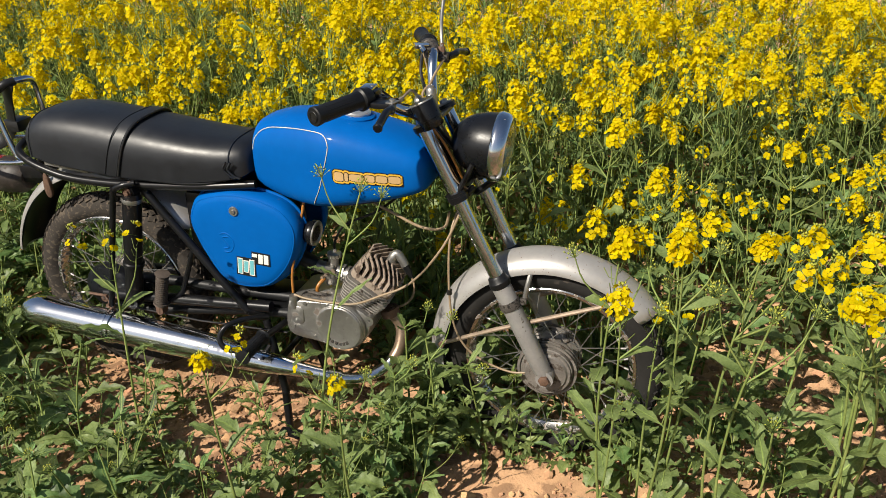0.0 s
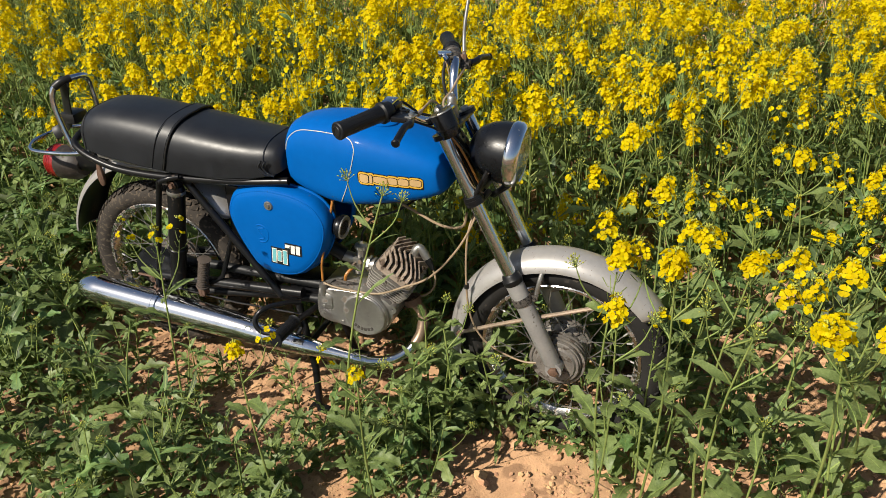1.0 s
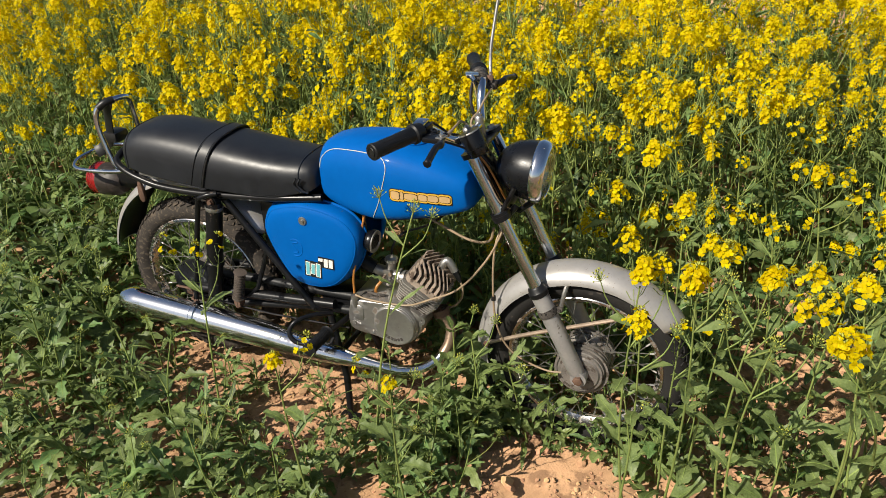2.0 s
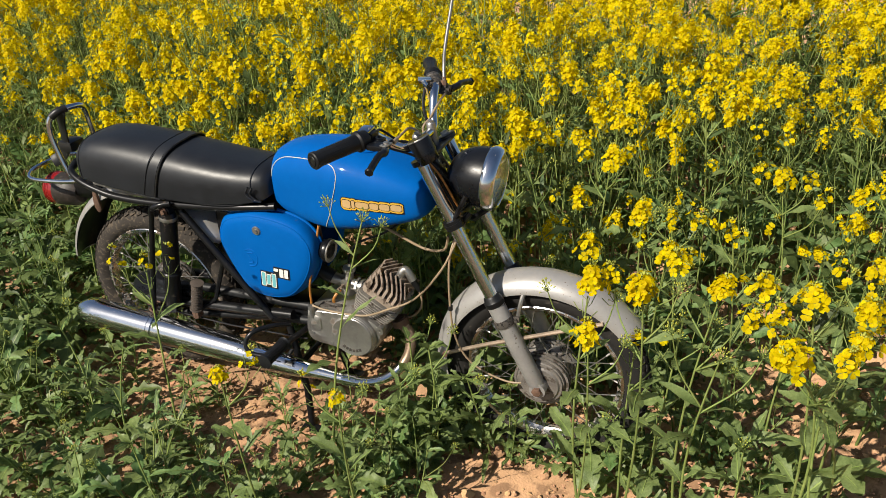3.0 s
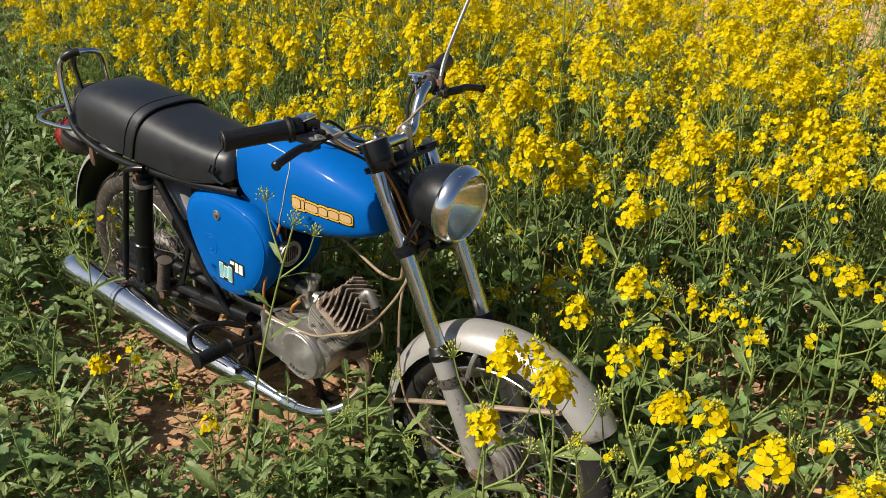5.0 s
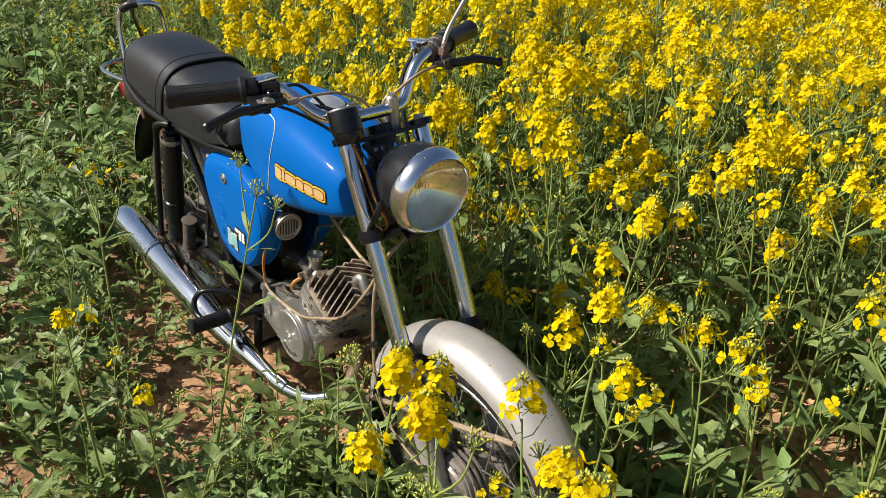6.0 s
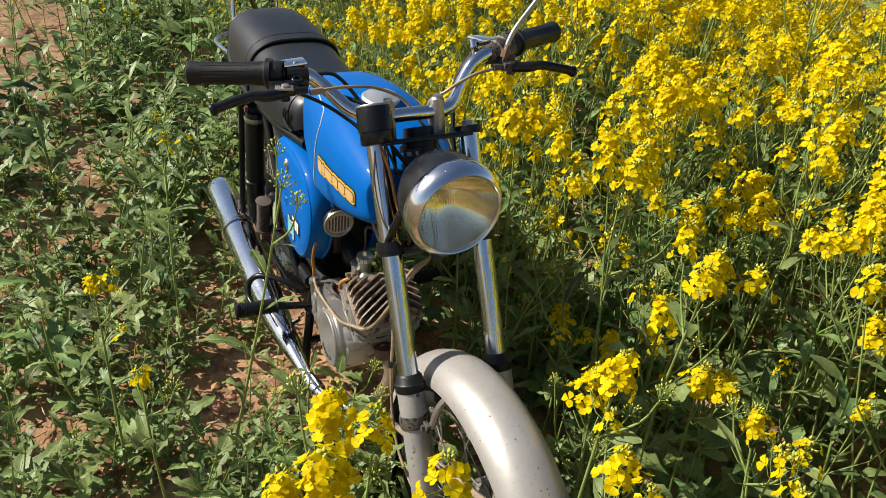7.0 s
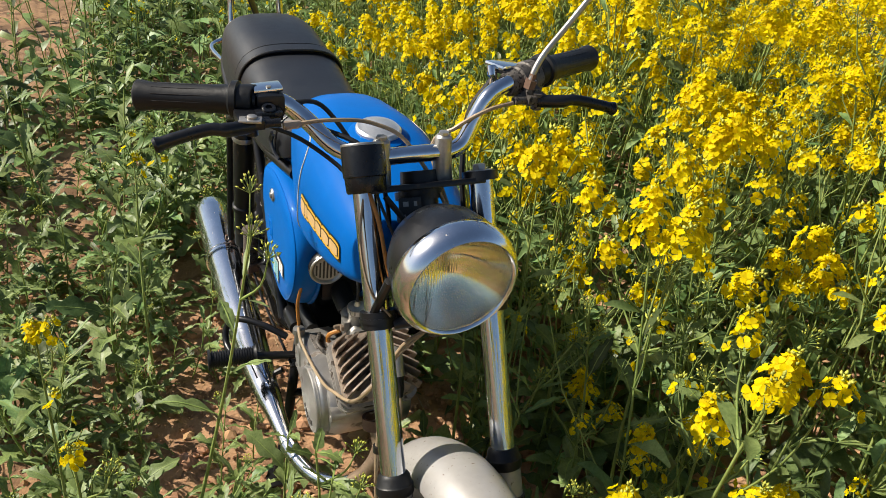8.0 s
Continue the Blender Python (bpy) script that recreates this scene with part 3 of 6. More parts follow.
# -- shock absorbers, swingarm, chain case
for s in (-1, 1):
    a, b = Vector((0.172, s * 0.104, 0.648)), Vector((0.112, s * 0.104, 0.325))
    d = (b - a)
    shock = part("shock_absorber", tube([a + d * t for t in (0.02, 0.05, 0.08, 0.62, 0.63, 0.66)], [0.019, 0.022, 0.0235, 0.0235, 0.027, 0.027], 22), BLACK, bike, "black tubular shock absorber")
    part("lower_tube", tube([a + d * 0.655, a + d * 0.97], 0.0225, 20), BLACK, shock)
    part("upper_eye", merge(lathe([(-0.014, 0.008), (-0.014, 0.016), (0.014, 0.016), (0.014, 0.008)], a, (0, 1, 0), 20, closed=True)), RUBBER, shock)
    part("bolt", merge(tube([a - Vector((0, 0.024, 0)), a + Vector((0, 0.024, 0))], 0.007, 6), lathe([(-0.002, 0.012), (0.002, 0.012), (0.002, 0), (-0.002, 0)], a + Vector((0, s * 0.019, 0)), (0, 1, 0), 12)), RUST, shock)
    part("collar", lathe([(-0.006, 0.0245), (0, 0.026), (0.006, 0.0245)], a + d * 0.075, d, 20), GALV, shock)
    part("lower_eye", lathe([(-0.014, 0.008), (-0.014, 0.018), (0.014, 0.018), (0.014, 0.008)], b, (0, 1, 0), 20, closed=True), BLACK, shock)
    # outer stay from the frame lug down to the silencer
    stay = curve_points([(0.192, s * 0.112, 0.672), (0.165, s * 0.124, 0.668), (0.14, s * 0.127, 0.655), (0.131, s * 0.127, 0.63), (0.055, s * 0.128, 0.315)], 8)
    part("silencer_stay", tube(stay, 0.0078, 10), BLACK, bike, "black bent steel stay")
swing = part("swingarm", merge(*[merge(tube([(0.0, s * 0.078, 0.318), (0.11, s * 0.078, 0.325), (0.50, s * 0.07, 0.348)], 0.0145, 12), box((0.01, s * 0.078, 0.316), (0.06, 0.012, 0.034), 0.003)) for s in (-1, 1)], tube([(0.40, -0.07, 0.343), (0.40, 0.07, 0.343)], 0.013, 10)), BLACK, bike, "black swingarm")
part("adjuster", merge(tube([(-0.045, -0.09, 0.316), (0.05, -0.09, 0.316)], 0.004, 6), tube([(0.01, -0.1, 0.313), (0.01, -0.075, 0.313)], 0.011, 6)), RUST, swing)
part("brake_rod", tube([(0.03, -0.095, 0.30), (0.30, -0.10, 0.292), (0.55, -0.09, 0.292)], 0.003, 6), BLACK, swing)
part("chain_tube", tube(curve_points([(0.10, -0.055, 0.372), (0.25, -0.052, 0.374), (0.42, -0.05, 0.372), (0.55, -0.05, 0.375)]), 0.013, 12), RUBBER, bike, "black rubber chain tube")
part("chain_tube", tube(curve_points([(0.10, -0.055, 0.27), (0.25, -0.052, 0.29), (0.42, -0.05, 0.315), (0.55, -0.05, 0.325)]), 0.013, 12), RUBBER, bike)
part("chain_case", merge(dome([(0.01 + 0.078 * math.cos(a), 0.33 + 0.066 * math.sin(a)) for a in [2 * math.pi * k / 28 for k in range(28)]], [(-0.045, 1, 0, 0), (-0.062, 1, 0, 0), (-0.072, 0.93, 0, 0), (-0.076, 0.7, 0, 0)]), box((0.11, -0.058, 0.33), (0.09, 0.03, 0.075), 0.01)), PLASTIC, bike, "black chain case over the rear sprocket", 50)
part("battery_tray", merge(box((0.36, 0.0, 0.55), (0.16, 0.10, 0.17), 0.012), box((0.50, 0.0, 0.545), (0.13, 0.075, 0.20), 0.012)), BLACK, bike, "dark battery and filter housing behind the covers")

# -- engine
def rrect_at(cx, cz, w, h, r, n=5):
    out = []
    for sx, sz, a0 in ((1, 1, 0), (-1, 1, 90), (-1, -1, 180), (1, -1, 270)):
        for k in range(n):
            a = radians(a0 + 90 * k / (n - 1))
            out.append((cx + sx * (w - r) + r * math.cos(a), cz + sz * (h - r) + r * math.sin(a)))
    return out
engine = part("engine", merge(dome([(p[0], p[1]) for p in curve_points([(0.545, 0.285, 0), (0.548, 0.365, 0), (0.575, 0.380, 0), (0.66, 0.384, 0), (0.725, 0.384, 0), (0.765, 0.366, 0), (0.772, 0.33, 0), (0.745, 0.28, 0), (0.70, 0.258, 0), (0.62, 0.268, 0)], 5, True)],
                                  [(0.075, 0.96, 0, 0), (0.065, 1, 0, 0), (-0.062, 1, 0, 0), (-0.072, 0.97, 0, 0), (-0.074, 0.9, 0, 0)])), ALU, bike, "grey cast aluminium two-stroke engine", 40)
CC = (0.694, 0.329)                 # middle of the round cover
rim_pts = [(CC[0] + 0.066 * math.cos(radians(a)), CC[1] + 0.066 * math.sin(radians(a))) for a in range(-112, 80, 8)]
cover = part("clutch_cover", dome(rim_pts + [(0.675, 0.3965), (0.62, 0.3935), (0.575, 0.389), (0.558, 0.383), (0.5535, 0.36), (0.555, 0.315), (0.562, 0.302), (0.60, 0.290), (0.64, 0.276)],
                                [(-0.02, 1, 0, 0), (-0.078, 1.0, 0, 0), (-0.083, 0.985, 0, 0), (-0.0855, 0.95, 0, 0), (-0.086, 0.6, 0, 0)]), ALU, engine, "smooth cast side cover", 40)
part("round_cover", lathe([(-0.003, 0.0640), (0.0015, 0.0632), (0.0025, 0.0615), (0.0062, 0.0608), (0.0078, 0.0590), (0.0082, 0.0545), (0.0076, 0.0530), (0.0080, 0.0)], (CC[0], -0.0855, CC[1]), (0, -1, 0), 56), ALU, cover, "round dull clutch cover", 30)
# cast maker's word as plain raised bars
for k in range(6):
    a = radians(-128 + 13.5 * k)
    part("cast_mark", moved(box((0, 0, 0), (0.0070, 0.0016, 0.009), 0.0005), pose(CC[0] + 0.043 * math.cos(a), -0.0938, CC[1] + 0.043 * math.sin(a), 0, -math.degrees(a) - 90, 0)), GRIME, cover)
for x, z in ((0.566, 0.366), (0.568, 0.312), (0.605, 0.384), (0.625, 0.290), (0.665, 0.386)):
    part("screw", lathe([(0, 0.0052), (0.003, 0.0052), (0.003, 0)], (x, -0.0845, z), (0, -1, 0), 10), GALV, cover)
# a raised rib round the release lever's box, and the cable's elbow on top
part("lever_box", dome(rrect_at(0.583, 0.348, 0.018, 0.026, 0.013), [(-0.080, 1, 0, 0), (-0.0865, 0.97, 0, 0), (-0.0885, 0.86, 0, 0)]), ALU, cover)
part("cable_elbow", merge(tube([(0.575, -0.083, 0.366), (0.575, -0.083, 0.398)], 0.0085, 12), lathe([(0, 0.012), (0.010, 0.011), (0.012, 0.0)], (0.575, -0.083, 0.392), (0, 0, 1), 12)), GALV, cover)
part("case_lug", lathe([(-0.012, 0.005), (-0.012, 0.013), (0.012, 0.013), (0.012, 0.005)], (0.768, -0.062, 0.352), (0, 1, 0), 18, closed=True), ALU, engine)
part("release_lever", merge(tube(curve_points([(0.60, -0.05, 0.398), (0.635, -0.062, 0.404), (0.66, -0.05, 0.396)]), 0.004, 8), box((0.612, -0.055, 0.392), (0.05, 0.022, 0.008), 0.002)), GRIME, engine)

# cylinder leaning ahead
AX = Vector((0.53, 0, 0.848)).normalized()
AV = Vector((0.848, 0, -0.53)).normalized()
AM = Matrix((AV, Vector((0, 1, 0)), AX)).transposed().to_4x4()   # columns: across, side, axis
cb = Vector((0.727, 0, 0.374))
AM.translation = cb
def plate_shape(pts, z0, z1):
    n = len(pts)
    vs = [(x, y, z0) for x, y in pts] + [(x, y, z1) for x, y in pts]
    fs = [tuple(reversed(range(n))), tuple(range(n, 2 * n))] + [(k, (k + 1) % n, n + (k + 1) % n, n + k) for k in range(n)]
    return vs, fs
cyl = part("cylinder", moved(lathe([(-0.02, 0.034), (0.085, 0.034)], (0, 0, 0), (0, 0, 1), 28), AM), CAST, engine, "finned aluminium cylinder")
for k in range(8):
    z = 0.004 + k * 0.0092
    w = 0.052 + 0.002 * min(k, 5)
    part("fin", moved(plate_shape(rrect_at(0, 0, w, w + 0.006, 0.016), z, z + 0.0028), AM), CAST, cyl)
head = part("cylinder_head", moved(plate_shape(rrect_at(0, 0, 0.058, 0.064, 0.018), 0.079, 0.096), AM), HEADCAST, engine, "cylinder head with slanting chevron fins")
for k in range(-6, 7):
    # each fin is a bent plate standing on the head
    pts = []
    for y in np.linspace(-0.064, 0.064, 13):
        v = k * 0.0155 + abs(y) * 0.62 - 0.018
        pts.append((v, y))
    runs = [[]]
    for p in pts:
        if abs(p[0]) < 0.057:
            runs[-1].append(p)
        elif runs[-1]:
            runs.append([])
    for run in runs:
        if len(run) < 2:
            continue
        vs, fs = [], []
        for v, y in run:
            h = 0.134 - 0.20 * max(0, abs(y) - 0.045) - 4.5 * v * v
            for dv, z in ((-0.0022, 0.09), (0.0022, 0.09), (0.0017, h), (-0.0017, h)):
                vs.append((v + dv, y, z))
        for i in range(len(run) - 1):
            for j in range(4):
                fs.append((i * 4 + j, i * 4 + (j + 1) % 4, (i + 1) * 4 + (j + 1) % 4, (i + 1) * 4 + j))
        fs += [(0, 1, 2, 3), tuple(len(vs) - 4 + j for j in (3, 2, 1, 0))]
        part("fin", moved((vs, fs), AM), HEADCAST, head)
for sx, sy in ((-1, -1), (-1, 1), (1, -1), (1, 1)):
    part("head_bolt", moved(tube([(sx * 0.036, sy * 0.04, 0.09), (sx * 0.036, sy * 0.04, 0.118)], 0.006, 6), AM), RUST, head)
elbow = curve_points([(0.782, 0.012, 0.436), (0.796, 0.015, 0.468), (0.808, 0.018, 0.494), (0.816, 0.02, 0.499), (0.826, 0.02, 0.488), (0.836, 0.02, 0.470)], 4)
plug = part("plug_cap", tube(elbow, [0.0132] * 5 + [0.0126] * 4 + [0.0112] * (len(elbow) - 9), 16), GALV, head, "bright metal spark plug cap")
part("rubber_boot", tube([(0.834, 0.02, 0.474), (0.845, 0.02, 0.452), (0.852, 0.02, 0.438)], [0.0100, 0.008, 0.004], 12), RUBBER, plug)
part("ignition_lead", tube(curve_points([(0.851, 0.02, 0.440), (0.857, 0.02, 0.415), (0.850, 0.02, 0.38), (0.82, 0.02, 0.35), (0.77, 0.03, 0.34)]), 0.003, 8), CABLE, plug)
# carburettor behind the cylinder
CB = Matrix.Translation((-0.008, 0, -0.046))
def carb_bit(*shapes):
    return moved(merge(*shapes), CB)
carb = part("carburettor", carb_bit(tube([(0.655, 0.005, 0.485), (0.660, 0.005, 0.528)], 0.0145, 16), tube([(0.605, 0.005, 0.492), (0.72, 0.0, 0.475)], 0.016, 16),
                             lathe([(0, 0.021), (0.007, 0.021), (0.007, 0.016)], (0.68, 0.003, 0.482), (1, 0, -0.13), 6), lathe([(0, 0.022), (0.006, 0.022), (0.006, 0.016)], (0.695, 0.002, 0.479), (1, 0, -0.13), 20), box((0.655, -0.014, 0.49), (0.022, 0.012, 0.03), 0.003)), GALV, bike, "small grey metal carburettor")
part("float_bowl", carb_bit(lathe([(0, 0.0), (0.001, 0.016), (0.006, 0.0205), (0.024, 0.0215), (0.026, 0.024), (0.030, 0.024), (0.032, 0.018)], (0.648, 0.005, 0.446), (0.1, 0, 1), 20)), GALV, carb)
part("top_cap", carb_bit(lathe([(0, 0.0175), (0.010, 0.0175), (0.012, 0.013), (0.0135, 0.006), (0.022, 0.004)], (0.660, 0.005, 0.524), (0.1, 0, 1), 16)), BRIGHT, carb)
for k in range(12):
    a = 2 * math.pi * k / 12
    part("cap_rib", carb_bit(box((0.6608 + 0.0176 * math.cos(a), 0.005 + 0.0176 * math.sin(a), 0.529), (0.002, 0.002, 0.009), 0)), GALV, carb)
part("screw", carb_bit(tube([(0.65, -0.034, 0.488), (0.65, -0.01, 0.488)], 0.004, 8), lathe([(0, 0.006), (0.005, 0.006), (0.005, 0)], (0.668, -0.022, 0.497), (0, -1, 0), 8), tube([(0.636, -0.026, 0.474), (0.636, -0.008, 0.474)], 0.0045, 8)), STAY, carb)
part("inlet_pipe", carb_bit(tube([(0.70, 0.002, 0.478), (0.735, 0.0, 0.470)], 0.0135, 14), box((0.722, 0.0, 0.473), (0.008, 0.05, 0.034), 0.003)), GRIME, carb)
part("fuel_hose", tube(curve_points([(0.632, -0.02, 0.425), (0.622, -0.036, 0.412), (0.618, -0.038, 0.396), (0.622, -0.034, 0.385)]), 0.0045, 8), ORANGE, carb, "amber fuel hose")
part("intake_hose", tube(curve_points([(0.60, 0.005, 0.447), (0.56, 0.0, 0.47), (0.5, 0, 0.52)]), 0.02, 14), RUBBER, carb)

# -- horn
horn_c, horn_d = Vector((0.632, -0.045, 0.562)), Vector((0.99, -0.02, -0.1)).normalized()
horn = part("horn", lathe([(-0.0340, 0.0000), (-0.0340, 0.0232), (-0.0120, 0.0278), (-0.0100, 0.0319), (0.0000, 0.0325), (0.0010, 0.0319)], horn_c, horn_d, 32), PLASTIC, bike, "small round chromed horn with slotted grille")
part("grille", lathe([(0.0005, 0.0319), (0.0040, 0.0311), (0.0050, 0.0284), (0.0030, 0.0255), (0.0010, 0.0244), (0.0010, 0.0000)], horn_c, horn_d, 32), GALV, horn, "chromed slotted grille")
hm = look(horn_c, horn_c - horn_d).to_3x3().to_4x4()
hm.translation = horn_c + horn_d * 0.002
for k in range(-3, 4):
    h = math.sqrt(0.0238 ** 2 - (k * 0.0065) ** 2)
    part("slot", moved(box((k * 0.0065, 0, 0), (0.0030, 2 * h * 0.8, 0.0014), 0.0004), hm), INK, horn)
part("horn_bracket", tube(curve_points([horn_c - horn_d * 0.03, (0.60, -0.03, 0.58), (0.585, -0.012, 0.64), (0.59, 0, 0.69)]), 0.005, 6), RUST, horn)

# -- fork, both clamps, headlight
FA, FB = Vector((0.925, 0, 0.868)), Vector((1.213, 0, 0.276))
fd = (FB - FA)
def fk(t, y):
    return FA + fd * t + Vector((0, y, 0))
for s in (-1, 1):
    y = s * 0.079
    leg = part("fork_leg", merge(tube([fk(0.585, y), fk(0.60, y), fk(0.96, y), fk(0.985, y)], [0.0215, 0.0225, 0.0215, 0.018], 22), lathe([(-0.016, 0.0), (-0.016, 0.021), (0.016, 0.021), (0.016, 0.0)], fk(0.995, y), (0, 1, 0), 22)), FORKPAINT, bike, "grey-painted lower fork leg with a chrome stanchion")
    part("stanchion", tube([fk(0.0, y), fk(0.6, y)], 0.0165, 22), FORK_CHROME, leg, "chrome stanchion")
    part("dust_cap", tube([fk(0.568, y), fk(0.574, y), fk(0.588, y), fk(0.591, y), fk(0.608, y), fk(0.612, y)], [0.0178, 0.0212, 0.0228, 0.0248, 0.0248, 0.0228], 22), RUBBER, leg, "black rubber dust cap")
    part("lug", merge(lathe([(-0.010, 0.021), (-0.010, 0.0245), (-0.006, 0.0252), (0.006, 0.0252), (0.010, 0.0245), (0.010, 0.021)], fk(0.685, y), fd, 22, closed=True), box(fk(0.685, y) + Vector((0.025, -s * 0.008, 0.006)), (0.024, 0.009, 0.015), 0.003), tube([fk(0.685, y) + Vector((0.028, -s * 0.016, 0.006)), fk(0.685, y) + Vector((0.028, s * 0.002, 0.006))], 0.0055, 6)), GRIME, leg)
    part("axle_nut", merge(lathe([(0, 0.013), (0.009, 0.013), (0.011, 0.009), (0.011, 0)], fk(0.995, y) + Vector((0, s * 0.015, 0)), (0, s, 0), 6)), RUST, leg)
    part("lower_clamp", merge(lathe([(-0.011, 0.017), (-0.011, 0.0225), (0.011, 0.0225), (0.011, 0.017)], fk(0.26, y), fd, 22, closed=True), lathe([(-0.003, 0.017), (-0.003, 0.024), (0.003, 0.024), (0.003, 0.017)], fk(0.26, y), fd, 22, closed=True),
                              tube([fk(0.26, y) + Vector((0.015, -s * 0.016, -0.002)), fk(0.26, y) + Vector((0.022, -s * 0.045, 0.004))], 0.008, 10)), BLACK, bike, "black lower fork clamp")
yoke = part("top_yoke", merge(box((0.930, 0, 0.860), (0.036, 0.158, 0.008), 0.002, Matrix.Rotation(radians(-26), 4, "Y")), *[lathe([(-0.006, 0.0), (-0.006, 0.024), (0.006, 0.024), (0.006, 0.0)], fk(0.005, s * 0.079), fd, 22) for s in (-1, 1)]), BLACK, bike, "black steel top fork yoke")
part("cap_nut", merge(lathe([(0, 0.0175), (0.002, 0.0175), (0.0025, 0.016), (0.0025, 0.0)], fk(-0.003, 0.079), -fd, 20), lathe([(0, 0.0095), (0.0075, 0.0095), (0.0085, 0.007), (0.0085, 0)], fk(-0.006, 0.079), -fd, 6)), GALV, yoke, "dull steel fork cap nut")
part("stem_nut", lathe([(0, 0.029), (0.012, 0.029), (0.014, 0.025), (0.03, 0.024), (0.03, 0)], (0.917, 0, 0.842), -fd, 24), RUBBER, yoke)
part("lower_yoke", box((0.985, 0, 0.703), (0.034, 0.13, 0.02), 0.004, Matrix.Rotation(radians(-26), 4, "Y")), BLACK, bike, "black lower yoke bridge")

HD = Vector((0.985, 0.03, -0.10)).normalized()
HC = Vector((1.078, -0.013, 0.8105))          # middle of the rim's plane
lampshell = part("headlight", lathe([(-0.108, 0.0), (-0.106, 0.018), (-0.098, 0.036), (-0.082, 0.053), (-0.06, 0.065), (-0.034, 0.0715), (-0.012, 0.073), (-0.012, 0.070)], HC, HD, 48), PLASTIC, bike, "round black headlight with a chrome rim", 50)
part("rim", lathe([(-0.014, 0.073), (-0.012, 0.0765), (-0.004, 0.0775), (0.008, 0.0755), (0.016, 0.0715), (0.0195, 0.067), (0.018, 0.064), (0.012, 0.063)], HC, HD, 56), CHROME, lampshell, "polished chrome rim", 60)
part("reflector", lathe([(0.010 - 0.05 * (1 - (k / 24) ** 2), 0.0645 * k / 24) for k in range(24, -1, -1)], HC, HD, 64), MIRROR, lampshell)
part("bulb", lathe([(-0.042, 0.005), (-0.03, 0.005), (-0.026, 0.007), (-0.020, 0.005), (-0.018, 0)], HC, HD, 16), GALV, lampshell)
# fluted lens: two skins, the inner one ribbed
def lens_shape():
    vs, fs = [], []
    u = HD.cross(Vector((0, 0, 1))).normalized(); w = u.cross(HD)
    rings, seg = 11, 96
    for skin in (0, 1):
        for i in range(rings):
            r = 0.0645 * i / (rings - 1)
            for k in range(seg):
                a = 2 * math.pi * k / seg
                x, y = r * math.cos(a), r * math.sin(a)
                d = 0.0165 + 0.011 * (1 - (r / 0.0645) ** 2) - skin * 0.0035
                vs.append(tuple(HC + HD * d + u * x + w * y))
    def at(sk, i, k): return sk * rings * seg + i * seg + k % seg
    for sk in (0, 1):
        for i in range(rings - 1):
            for k in range(seg):
                f = (at(sk, i, k), at(sk, i, k + 1), at(sk, i + 1, k + 1), at(sk, i + 1, k))
                fs.append(f if sk else tuple(reversed(f)))
    for k in range(seg):
        fs.append((at(0, rings - 1, k), at(0, rings - 1, k + 1), at(1, rings - 1, k + 1), at(1, rings - 1, k)))
    return vs, fs
lens = part("lens", lens_shape(), LENS, lampshell, "fluted clear glass", 60)
lens.visible_shadow = False
for s in (-1, 1):
    part("lamp_bracket", tube([HC + Vector((-0.045, s * 0.066, -0.02)), HC + Vector((-0.075, s * 0.074, -0.085)), fk(0.26, s * 0.06)], 0.006, 8), BLACK, bike, "black headlight bracket")
part("lamp_foot", tube([HC + Vector((-0.01, 0, -0.075)), HC + Vector((-0.05, 0, -0.11)), (0.985, 0, 0.703)], 0.008, 8), BLACK, bike)

# -- speedometer cup above the fork leg
SC0, SC1 = Vector((0.950, -0.084, 0.868)), Vector((0.924, -0.084, 0.920))
speedo = part("speedometer", lathe([(0, 0.0), (0, 0.0235), (0.002, 0.025), (0.019, 0.0258), (0.0205, 0.0272), (0.056, 0.0268), (0.060, 0.0255), (0.061, 0.0)], SC0, SC1 - SC0, 36), PLASTIC, bike, "black plastic speedometer cup", 40)
part("bezel", lathe([(0.0572, 0.0266), (0.0590, 0.0268), (0.0602, 0.0260), (0.0604, 0.0252)], SC0, SC1 - SC0, 36), GALV, speedo)

# -- handlebar with grips, levers, switches
bar_right = [(0.835, -0.25, 0.955), (0.850, -0.195, 0.958), (0.853, -0.165, 0.953), (0.864, -0.137, 0.932), (0.892, -0.106, 0.904), (0.907, -0.062, 0.895), (0.908, -0.02, 0.895)]
bar_left = [(0.908, 0.02, 0.895), (0.907, 0.042, 0.895), (0.902, 0.062, 0.905), (0.896, 0.079, 0.936), (0.892, 0.097, 0.962), (0.884, 0.126, 0.974), (0.862, 0.17, 0.978), (0.832, 0.23, 0.976)]
pts = curve_points(bar_right + bar_left, 6)
bar = part("handlebar", tube(pts, 0.0112, 18), FORK_CHROME, bike, "chromed high handlebar with worn patches")
